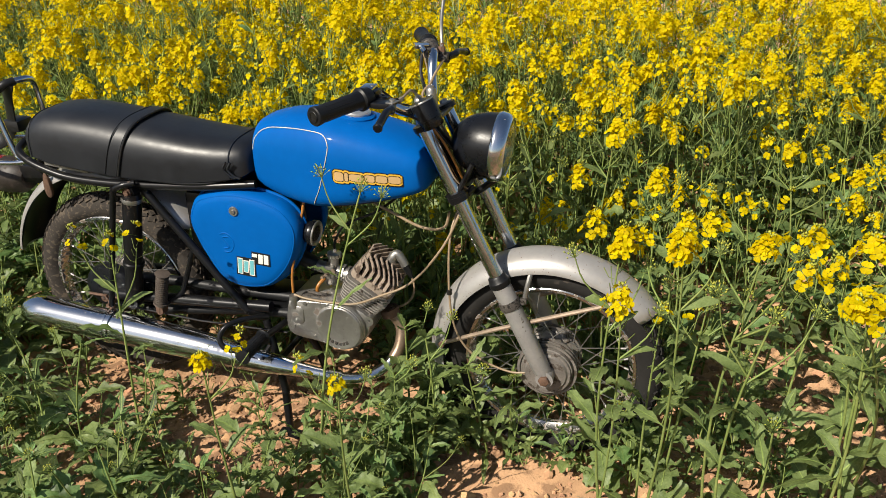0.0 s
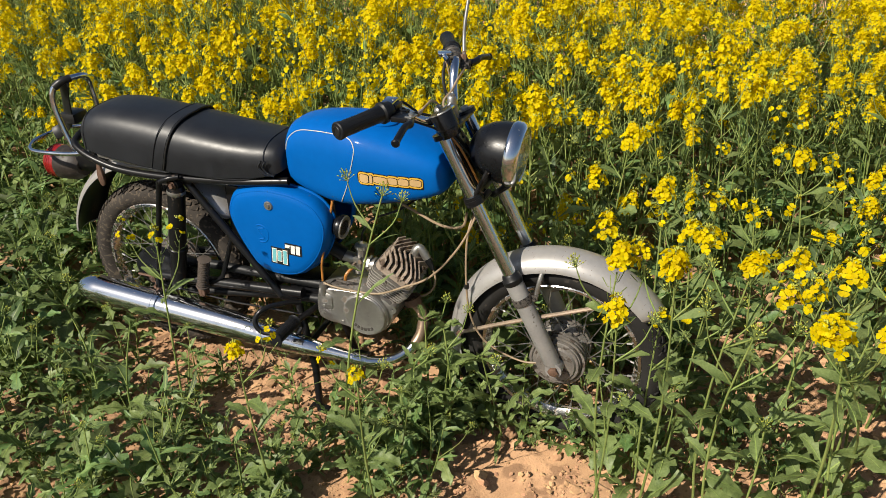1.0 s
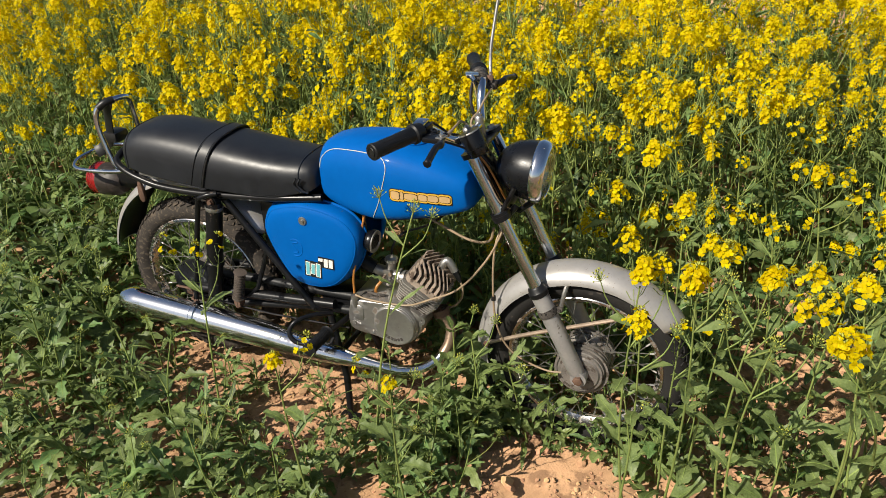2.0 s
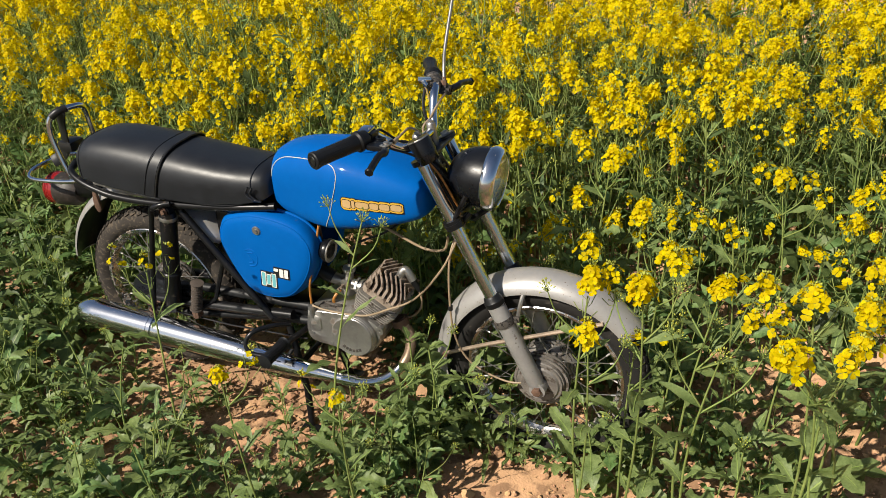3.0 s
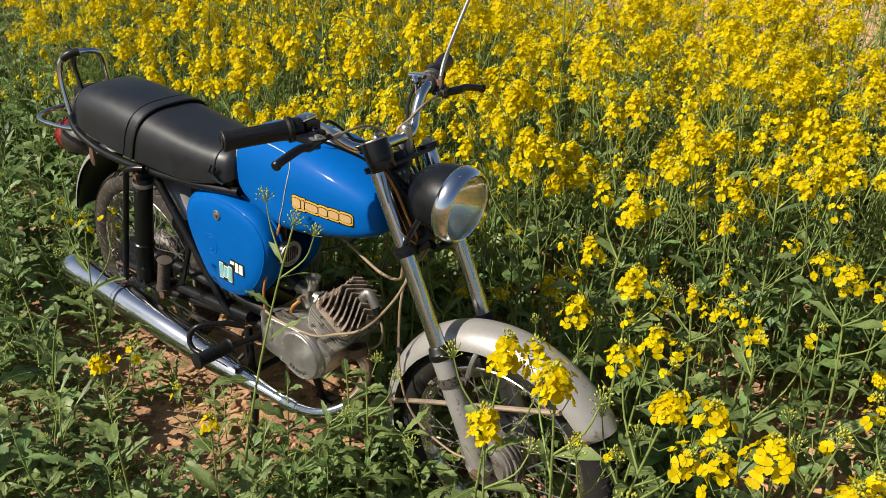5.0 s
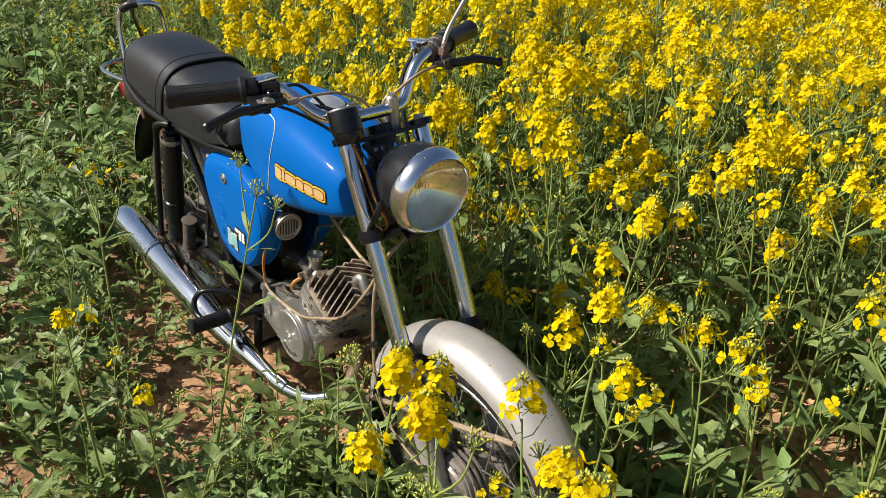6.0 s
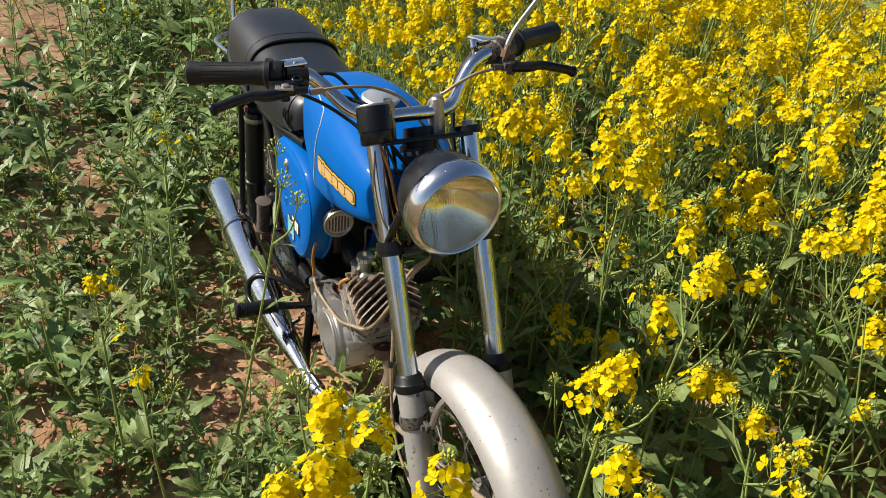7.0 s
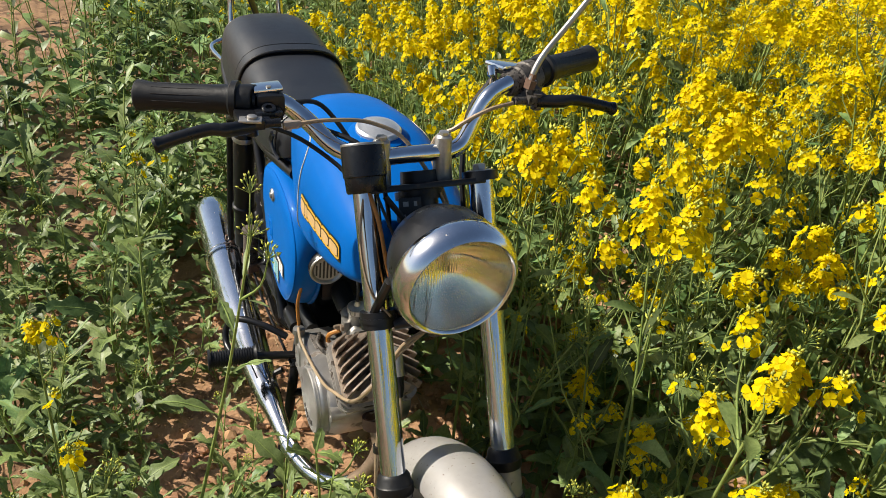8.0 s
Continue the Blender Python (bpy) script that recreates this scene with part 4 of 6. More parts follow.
for s in (-1, 1):
    part("bar_clamp", merge(tube([(0.914, s * 0.042 - 0.012, 0.860), (0.912, s * 0.042 - 0.012, 0.880), (0.909, s * 0.042 - 0.012, 0.905), (0.908, s * 0.042 - 0.012, 0.916), (0.908, s * 0.042 - 0.012, 0.919)], [0.0135, 0.0125, 0.0115, 0.0108, 0.008], 18), lathe([(0, 0.0075), (0.005, 0.007), (0.006, 0)], (0.908, s * 0.042 - 0.012, 0.918), (0, 0, 1), 6)), GALV, bar, "grey steel bar clamp")
    a, b = (Vector((0.855, -0.200, 0.958)), Vector((0.796, -0.329, 0.951))) if s < 0 else (Vector((0.859, 0.176, 0.978)), Vector((0.797, 0.302, 0.975)))
    d = b - a
    part("grip", tube([a, a + d * 0.015, a + d * 0.115, a + d * 0.125, a + d * 0.175, a + d * 0.185, a + d * 0.20, a + d * 0.32, a + d * 0.6, a + d * 0.88, a + d * 0.945, a + d * 0.985, b], [0.0185, 0.0195, 0.0195, 0.0232, 0.0232, 0.0215, 0.0188, 0.0174, 0.0164, 0.0170, 0.0188, 0.0190, 0.0172], 24), RUBBER, bar, "black rubber grip")
    part("grip_end", lathe([(0.0005, 0.0075), (0.0015, 0.0078), (0.002, 0.0105), (0.001, 0.0115)], b, d, 20), RUBBER, bar)
    part("grip_bore", lathe([(0.0004, 0.0076), (0.0006, 0.0)], b, d, 18), INK, bar)
    for k in range(12):
        ang = 2 * math.pi * k / 12
        gd = d.normalized(); gs = gd.cross(Vector((0, 0, 1))).normalized(); gu = gs.cross(gd)
        off = (gs * math.cos(ang) + gu * math.sin(ang)) * 0.0166
        part("grip_rib", tube([a + d * 0.34 + off * 1.02, a + d * 0.6 + off * 0.985, a + d * 0.84 + off * 1.01], 0.0006, 5), RUBBER, bar)
    sw = Vector((0.852, -0.178, 0.955)) if s < 0 else Vector((0.872, 0.146, 0.972))
    if s < 0:
        part("switch_housing", merge(box(sw + Vector((0.002, -0.004, -0.001)), (0.032, 0.036, 0.030), 0.007), box(sw + Vector((0.024, -0.010, -0.006)), (0.026, 0.034, 0.012), 0.004), box(sw + Vector((0.036, -0.020, -0.008)), (0.020, 0.020, 0.009), 0.003), tube([sw + Vector((0.0, 0.010, 0)), sw + Vector((-0.010, -0.030, 0))], 0.0190, 18)), PLASTIC, bar, "black switch housing")
        part("boss", lathe([(0.0, 0.0085), (0.004, 0.0085), (0.005, 0.0075), (0.005, 0.0042), (0.002, 0.0038), (0.002, 0.0)], sw + Vector((0.027, -0.009, -0.001)), (0.35, 0, 1), 16), PLASTIC, bar)
        part("boss_bore", lathe([(0.0022, 0.0037), (0.0024, 0.0)], sw + Vector((0.027, -0.009, -0.001)), (0.35, 0, 1), 12), INK, bar)
        part("switch_lid", box(sw + Vector((-0.004, -0.005, 0.0165)), (0.028, 0.036, 0.006), 0.0028, Matrix.Rotation(radians(4), 4, "X")), FORK_CHROME, bar, "dull chromed switch lid")
    else:
        along = Vector((-0.42, 0.90, 0.02))
        part("switch_housing", merge(lathe([(-0.024, 0.010), (-0.024, 0.0145), (-0.020, 0.0165), (-0.006, 0.0175), (-0.004, 0.0205), (0.012, 0.0215), (0.014, 0.0235), (0.030, 0.0235), (0.033, 0.020)], sw, along, 22), box(sw + Vector((0.020, 0.010, -0.012)), (0.026, 0.024, 0.026), 0.007)), GRIME, bar, "grimy brown-grey switch housing")
        turn = Matrix.Rotation(radians(24), 4, "Z") @ Matrix.Rotation(radians(-7), 4, "X")
        lid = part("switch_lid", merge(box(sw + Vector((-0.020, -0.010, 0.0165)), (0.034, 0.050, 0.007), 0.0034, turn), tube([sw + Vector((-0.012, -0.036, 0.0185)), sw + Vector((-0.006, -0.036, 0.010)), sw + Vector((-0.008, -0.030, 0.002))], [0.006, 0.0065, 0.004], 10)), CHROME, bar, "chromed switch lid", 40)
        part("rim", box(sw + Vector((-0.018, -0.008, 0.0105)), (0.033, 0.044, 0.007), 0.003, turn), GRIME, lid)
        for k in range(2):
            part("wire", tube(curve_points([sw + Vector((-0.008 - 0.006 * k, -0.028, 0.012)), sw + Vector((-0.002 - 0.005 * k, -0.036, 0.000)), sw + Vector((0.004 - 0.004 * k, -0.040, -0.018)), sw + Vector((0.010, -0.048, -0.045))], 5), 0.0016, 6), CABLE if k else INK, bar)
        part("root_plate", box(Vector((0.907, 0.178, 0.958)), (0.014, 0.026, 0.008), 0.003, Matrix.Rotation(radians(-8), 4, "X")), GALV, bar, "bare pale metal lever root")
    part("screw", lathe([(0, 0.0035), (0.0022, 0.0035), (0.0026, 0.002), (0.0026, 0)], sw + Vector((0.004 if s < 0 else 0.024, -0.004 if s < 0 else 0.012, 0.0185 if s < 0 else 0.006)), (0, 0, 1) if s < 0 else (1, 0, 0.3), 10), GALV, bar)
    piv = Vector((0.901, -0.212, 0.946)) if s < 0 else Vector((0.902, 0.160, 0.956))
    part("lever_perch", merge(box(piv + Vector((-0.012, 0, 0.002)), (0.045, 0.03, 0.012), 0.003), tube([piv + Vector((0.004, 0, -0.011)), piv + Vector((0.004, 0, 0.011))], 0.007, 12), tube([piv + Vector((0.0, -s * 0.01, 0)), piv + Vector((0.004, -s * 0.034, 0.002))], 0.0055, 10)), PLASTIC if s < 0 else GRIME, bar, "black lever perch" if s < 0 else "worn grey metal lever perch")
    if s < 0:
        part("root_plate", merge(box(piv + Vector((0.008, -0.002, 0.0092)), (0.017, 0.026, 0.003), 0.0012, Matrix.Rotation(radians(-14), 4, "Z")), lathe([(0, 0.006), (0.003, 0.006), (0.004, 0.004), (0.004, 0)], piv + Vector((0.007, 0.0, 0.0105)), (0, 0, 1), 14)), GALV, bar, "bare pale metal lever root")
    tip = Vector((0.918, -0.322, 0.935)) if s < 0 else Vector((0.924, 0.273, 0.944))
    lp = curve_points([piv + Vector((0.005, 0, 0)), piv + Vector((0.016, s * 0.03, 0.002)), piv + (tip - piv) * 0.45 + Vector((0.006, 0, 0.008)), piv + (tip - piv) * 0.8 + Vector((0.002, 0, 0.004)), tip], 6)
    part("lever", tube(lp, [0.0085] * 8 + [0.0075] * (len(lp) - 11) + [0.0085, 0.0095, 0.0075], 12, flat=1.0), PLASTIC, bar, "black dipped lever with a ball end")
# mirror stem on the clutch side, rising past the view
MIR = curve_points([(0.897, 0.151, 0.968), (0.896, 0.155, 0.990), (0.891, 0.170, 1.014), (0.882, 0.207, 1.052), (0.875, 0.280, 1.14), (0.868, 0.352, 1.225)], 8)
stem = part("mirror_stem", tube(MIR, 0.0042, 10), GALV, bar, "thin chromed mirror stem")
part("stem_nut", lathe([(-0.006, 0.0085), (0.006, 0.0085), (0.006, 0.005), (0.014, 0.0055)], (0.8965, 0.152, 0.976), (0, 0.25, 1), 6), RUST, stem)

# -- front mudguard with stays
def guard(centre, r, a0, a1, half, droop, seg=48, thick=0.0025, peak=0.0):
    """A curved channel over a wheel; angles from ahead, upwards, in degrees."""
    vs, fs = [], []
    prof = []
    for k in range(17):
        u = -1 + 2 * k / 16
        prof.append((half * math.sin(u * 1.45) / math.sin(1.45), -droop * (1 - math.cos(u * 1.45)) / (1 - math.cos(1.45))))
    n = len(prof)
    for layer in (0, 1):
        for i in range(seg + 1):
            a = radians(a0 + (a1 - a0) * i / seg)
            e = min(1, min(i, seg - i) / 3 + 0.72)
            for y, d in prof:
                rr = r + d - layer * thick
                vs.append((centre.x + rr * math.cos(a), y * e, centre.z + rr * math.sin(a)))
    def at(l, i, k): return l * (seg + 1) * n + i * n + k
    for l in (0, 1):
        for i in range(seg):
            for k in range(n - 1):
                f = (at(l, i, k), at(l, i + 1, k), at(l, i + 1, k + 1), at(l, i, k + 1))
                fs.append(f if l else tuple(reversed(f)))
    for i in range(seg):
        fs += [(at(0, i, 0), at(0, i + 1, 0), at(1, i + 1, 0), at(1, i, 0)), (at(0, i, n - 1), at(1, i, n - 1), at(1, i + 1, n - 1), at(0, i + 1, n - 1))]
    for k in range(n - 1):
        fs += [(at(0, 0, k), at(0, 0, k + 1), at(1, 0, k + 1), at(1, 0, k)), (at(0, seg, k), at(1, seg, k), at(1, seg, k + 1), at(0, seg, k + 1))]
    return vs, fs
fender = part("front_mudguard", guard(FRONT, 0.300, 37, 196, 0.052, 0.040), SILVER, bike, "silver mudguard flecked with rust", 50)
part("mud_flap", guard(FRONT, 0.298, 194, 214, 0.05, 0.038, 10, 0.004), RUBBER, fender, "black rubber flap")
part("bridge", tube(curve_points([fk(0.685, -0.075) + Vector((0.03, 0.012, 0.006)), (1.16, -0.05, 0.52), (1.17, 0, 0.56), (1.16, 0.05, 0.52), fk(0.685, 0.075) + Vector((0.03, -0.012, 0.006))]), 0.006, 8), GALV, fender)
for s in (-1, 1):
    part("stay", tube(curve_points([(0.945, s * 0.052, 0.305), (1.06, s * 0.062, 0.365), (1.16, s * 0.066, 0.41), (1.36, s * 0.056, 0.488)]), 0.0055, 8), STAY, fender, "rust-stained mudguard stay")
    part("stay_bolt", lathe([(0, 0.008), (0.006, 0.008), (0.006, 0)], (0.95, s * 0.055, 0.307), (0, s, 0), 6), RUST, fender)

# -- rear mudguard, lamp, carrier loop
rguard = part("rear_mudguard", guard(Vector((0.03, 0, 0.35)), 0.330, 36, 172, 0.064, 0.026), SILVER, bike, "silver rear mudguard with black inner side", 50)
part("inner_side", guard(Vector((0.03, 0, 0.35)), 0.3265, 37, 171, 0.061, 0.025, 40, 0.001), BLACK, rguard)
spade = [(-0.118 + 0.011 * math.cos(a) * (1 - 0.3 * math.sin(a)), 0.618 + 0.036 * math.sin(a)) for a in [2 * math.pi * k / 20 for k in range(20)]]
for s in (-1, 1):
    part("strut", dome(spade, [(s * 0.064, 1, 0, 0), (s * 0.070, 1, 0, 0), (s * 0.072, 0.85, 0, 0)]), RUST, rguard, "rusty mudguard strut")
tail = part("tail_lamp", lathe([(0.0, 0.0), (0.0, 0.032), (0.02, 0.046), (0.075, 0.051), (0.078, 0.049), (0.078, 0)], (-0.238, 0, 0.602), (-1, 0, 0.02), 28), SOILED, bike, "black tail lamp housing with red lens")
part("red_lens", lathe([(0.078, 0.049), (0.084, 0.050), (0.108, 0.049), (0.118, 0.042), (0.12, 0)], (-0.238, 0, 0.602), (-1, 0, 0.02), 28), RED, tail, "faded red lens")
part("lens_ribs", merge(*[lathe([(0.088 + k * 0.007, 0.0497), (0.090 + k * 0.007, 0.0508), (0.092 + k * 0.007, 0.0497)], (-0.238, 0, 0.602), (-1, 0, 0.02), 28) for k in range(3)]), RED, tail)
part("lamp_holder", merge(box((-0.20, 0, 0.62), (0.09, 0.05, 0.05), 0.008), tube([(-0.2, 0, 0.64), (-0.13, 0, 0.70)], 0.012, 10)), BLACK, tail)
rail = part("grab_rail", tube(curve_points([(-0.185, -0.062, 0.665), (-0.203, -0.062, 0.70), (-0.222, -0.06, 0.755), (-0.234, -0.057, 0.81), (-0.230, -0.050, 0.848), (-0.210, -0.034, 0.868), (-0.190, 0.0, 0.874), (-0.186, 0.030, 0.868), (-0.190, 0.046, 0.848), (-0.192, 0.052, 0.81), (-0.18, 0.055, 0.70)], 6), 0.0082, 12), FORK_CHROME, bike, "bent chrome rear grab rail taped black")
part("tape", tube(curve_points([(-0.226, -0.046, 0.855), (-0.210, -0.034, 0.868), (-0.197, -0.012, 0.873)]), 0.0108, 12), INK, rail, "black tape wrap")
part("rubber_strap", tube(curve_points([(-0.205, -0.025, 0.870), (-0.222, -0.02, 0.84), (-0.248, -0.0, 0.79), (-0.278, 0.02, 0.735), (-0.31, 0.02, 0.70), (-0.335, 0.01, 0.685)]), 0.006, 10, flat=3.2), INK, rail, "black rubber strap on the rail")
part("rubber_pad", box((-0.262, 0.028, 0.742), (0.055, 0.06, 0.034), 0.012), INK, rail)
part("carrier_loop", tube(curve_points([(-0.12, -0.085, 0.69), (-0.20, -0.095, 0.68), (-0.31, -0.10, 0.678), (-0.352, -0.06, 0.682), (-0.357, 0, 0.684), (-0.352, 0.06, 0.682), (-0.31, 0.10, 0.678), (-0.20, 0.095, 0.68), (-0.12, 0.085, 0.69)], 6), 0.0062, 10), FORK_CHROME, bike, "thin chrome carrier loop")

# -- pegs, kick starter, brake pedal, stand
def ribbed(a, b, r, n=12):
    a, b = Vector(a), Vector(b)
    pts, rad = [], []
    for k in range(n):
        for t, q in ((0.0, r), (0.55, r), (0.6, r * 0.86), (0.95, r * 0.86)):
            pts.append(a + (b - a) * ((k + t) / n)); rad.append(q)
    return tube([a - (b - a) * 0.06, a - (b - a) * 0.05] + pts + [b, b + (b - a) * 0.06, b + (b - a) * 0.07], [r * 0.9, r * 1.2] + rad + [r * 1.2, r * 1.2, r], 16)
for s in (-1, 1):
    peg = part("foot_peg", ribbed((0.517, s * 0.158, 0.312), (0.511, s * 0.240, 0.312), 0.0172, 17), RUBBER, bike, "black ribbed rubber foot peg")
    part("peg_bar", tube([(0.53, s * 0.05, 0.30), (0.518, s * 0.17, 0.312)], 0.0085, 10), BLACK, peg)
    pil = part("pillion_peg", ribbed((0.216, s * 0.106, 0.418), (0.196, s * 0.106, 0.335), 0.0165, 14), DUSTY, bike, "folded brown-dusted pillion peg")
    part("peg_fork", merge(tube([(0.196, s * 0.106, 0.34), (0.188, s * 0.106, 0.298)], 0.008, 8), box((0.19, s * 0.1, 0.315), (0.022, 0.026, 0.03), 0.004)), RUST, pil)
    part("peg_bracket", tube([(0.19, s * 0.09, 0.315), (0.25, s * 0.08, 0.36), (0.31, s * 0.083, 0.505)], 0.007, 8), BLACK, pil)
part("brake_pedal", tube(curve_points([(0.50, -0.09, 0.33), (0.47, -0.13, 0.345), (0.435, -0.175, 0.345), (0.42, -0.195, 0.318), (0.44, -0.2, 0.292), (0.49, -0.19, 0.286)], 7), 0.0068, 10), BLACK, bike, "black bent brake pedal rod")
part("gear_pedal", merge(box((0.490, -0.150, 0.222), (0.035, 0.022, 0.010), 0.004), tube([(0.50, -0.1, 0.25), (0.490, -0.145, 0.222)], 0.006, 8)), RUBBER, bike, "small worn pedal plate")
stand = part("centre_stand", merge(*[merge(tube([(0.475, s * 0.06, 0.30), (0.53, s * 0.10, 0.12), (0.545, s * 0.125, 0.005)], 0.0105, 10), box((0.55, s * 0.135, 0.003), (0.06, 0.03, 0.012), 0.003)) for s in (-1, 1)], tube([(0.51, -0.085, 0.19), (0.51, 0.085, 0.19)], 0.009, 8)), BLACK, bike, "black centre stand pressed into the soil")

# -- cables and wires
def cable(name, pts, r, mat, label=""):
    return part(name, tube(curve_points(pts, 7), r, 8), mat, bike, label)
pr, pl = Vector((0.908, -0.176, 0.945)), Vector((0.908, 0.124, 0.956))
part("cable_ferrule", tube([pr, pr + Vector((-0.001, 0.018, 0.0006)), pr + Vector((-0.001, 0.022, 0.0008))], [0.0052, 0.0052, 0.0036], 6), STAY, bike, "brassy cable adjuster")
cable("brake_cable", [pr, (0.907, -0.12, 0.948), (0.896, -0.06, 0.935), (0.90, -0.01, 0.90), (0.95, 0.038, 0.80), (0.99, 0.01, 0.70), (0.975, -0.05, 0.61), (0.972, -0.06, 0.48), (0.985, -0.062, 0.37), (1.03, -0.064, 0.30), (1.12, -0.06, 0.262), (1.19, -0.06, 0.275)], 0.0027, CABLE, "aged brown front brake cable")
cable("clutch_cable", [pl, (0.907, 0.090, 0.948), (0.902, 0.050, 0.925), (0.892, 0.022, 0.89), (0.955, 0.042, 0.78), (1.0, 0.0, 0.70), (0.995, -0.04, 0.66), (0.955, -0.06, 0.57), (0.88, -0.07, 0.475), (0.80, -0.078, 0.43), (0.735, -0.080, 0.400), (0.66, -0.086, 0.398), (0.61, -0.088, 0.401), (0.578, -0.084, 0.405)], 0.0029, CABLE, "aged tan clutch cable")
cable("throttle_cable", [(0.858, -0.155, 0.955), (0.85, -0.115, 0.945), (0.885, -0.08, 0.90), (0.92, -0.05, 0.85), (0.90, -0.035, 0.74), (0.80, -0.03, 0.64), (0.70, -0.01, 0.58), (0.662, 0.003, 0.53), (0.654, 0.005, 0.50)], 0.003, RUBBER, "black throttle cable")
cable("wire_loop", [(0.972, -0.05, 0.66), (0.955, -0.04, 0.615), (0.90, -0.035, 0.607), (0.82, -0.035, 0.64), (0.74, -0.03, 0.672)], 0.0034, CABLE, "sagging pale wire under the tank")
cable("speedometer_shaft", [(0.944, -0.079, 0.865), (0.968, -0.072, 0.83), (0.995, -0.066, 0.775), (1.005, -0.05, 0.73), (0.985, -0.05, 0.70)], 0.0027, ORANGE, "orange-brown speedometer cable")
cable("wiring", [(0.945, -0.07, 0.862), (0.99, -0.05, 0.80), (1.02, -0.04, 0.76), (1.0, -0.02, 0.72)], 0.002, INK)
cable("wiring", [(0.94, -0.085, 0.864), (0.975, -0.098, 0.81), (1.0, -0.09, 0.755), (1.02, -0.07, 0.73)], 0.0016, CABLE)
cable("wiring", [(0.95, -0.06, 0.86), (0.965, -0.03, 0.82), (0.985, 0.0, 0.77), (1.0, 0.01, 0.74)], 0.004, RUBBER)
cable("switch_lead", [(0.862, 0.112, 0.972), (0.870, 0.080, 0.93), (0.900, 0.065, 0.86), (0.93, 0.06, 0.80), (0.98, 0.03, 0.75)], 0.0038, RUBBER)
cable("switch_lead", [(0.862, -0.155, 0.945), (0.86, -0.12, 0.92), (0.895, -0.075, 0.905), (0.92, -0.05, 0.86)], 0.0034, RUBBER)
cable("lever_lead", [(0.892, -0.19, 0.94), (0.89, -0.15, 0.918), (0.915, -0.115, 0.895), (0.935, -0.10, 0.88)], 0.0028, RUBBER)
cable("brake_wire", [(0.575, -0.083, 0.41), (0.58, -0.085, 0.47), (0.592, -0.07, 0.54), (0.605, -0.05, 0.62), (0.61, -0.03, 0.68)], 0.0034, ORANGE, "rust-brown cable up behind the engine")
part("ring_clip", lathe([(-0.006, 0.0035), (-0.006, 0.0065), (0.006, 0.0065), (0.006, 0.0035)], (0.973, -0.06, 0.46), (0, 0, 1), 12, closed=True), INK, bike)

# the machine stands a touch askew to its front wheel's heading
bike.matrix_basis = Matrix.Translation((1.09, 0, 0)) @ Matrix.Rotation(radians(-1.1), 4, "Z") @ Matrix.Translation((-1.09, 0, 0))

# ---- ground: one sheet of dry ploughed earth to the horizon ----
def leafy(name, colour, vein, translucent, rough, island, scale=25.0, vary=0.25, spec=0.4):
    """A thin living surface that lets some light through."""
    m = material(name, colour, rough, vary=vary, scale=scale, island=island, bump=0.12, bump_scale=90, spec=spec, shade=vein)
    nt = m.node_tree
    b = nt.nodes["Principled BSDF"]
    src = b.inputs["Base Color"].links[0].from_socket
    t = nt.nodes.new("ShaderNodeBsdfTranslucent")
    mx = nt.nodes.new("ShaderNodeMixShader")
    mx.inputs[0].default_value = translucent
    nt.links.new(src, t.inputs["Color"])
    nt.links.new(b.outputs[0], mx.inputs[1])
    nt.links.new(t.outputs[0], mx.inputs[2])
    nt.links.new(mx.outputs[0], nt.nodes["Material Output"].inputs["Surface"])
    return m


LEAF = leafy("rape leaf", (0.110, 0.180, 0.049), (0.240, 0.332, 0.122), 0.42, 0.46, 0.55, spec=0.45)
STEM = leafy("rape stem", (0.215, 0.305, 0.070), (0.325, 0.395, 0.120), 0.25, 0.5, 0.2)
PETAL = leafy("rape petal", (0.785, 0.60, 0.0015), (0.855, 0.69, 0.002), 0.46, 0.6, 0.16, spec=0.12)
BUD = leafy("rape bud", (0.38, 0.42, 0.06), (0.55, 0.55, 0.09), 0.15, 0.5, 0.2)
DRY = material("dry stalk", (0.36, 0.27, 0.15), 0.8, vary=0.3, scale=20, island=0.3)
EARTH = material("dry reddish earth", (0.468, 0.284, 0.160), 0.95, vary=0.25, scale=3.5, bump=0.9, bump_scale=150, spots=(0.285, 0.168, 0.096), spot_scale=14, spot_level=0.50, spot_rough=0.95, spec=0.2)
CLOD = material("earth clods", (0.468, 0.280, 0.157), 0.95, vary=0.25, scale=14, bump=0.5, bump_scale=160, island=0.25, spec=0.2)

for soil in (EARTH, CLOD):
    soil.node_tree.nodes["Principled BSDF"].inputs["Diffuse Roughness"].default_value = 1.0


def stretch(a, b, step, far):
    """Even steps between a and b, growing steps to the far ends."""
    mid = list(np.arange(a, b, step))
    out, d = [], step
    while (out[-1] if out else b) < far:
        d = min(d * 1.28, 60)
        out.append((out[-1] if out else b) + d)
    low, d = [], step
    while (low[-1] if low else a) > -far:
        d = min(d * 1.28, 60)
        low.append((low[-1] if low else a) - d)
    return np.array(low[::-1] + mid + out)


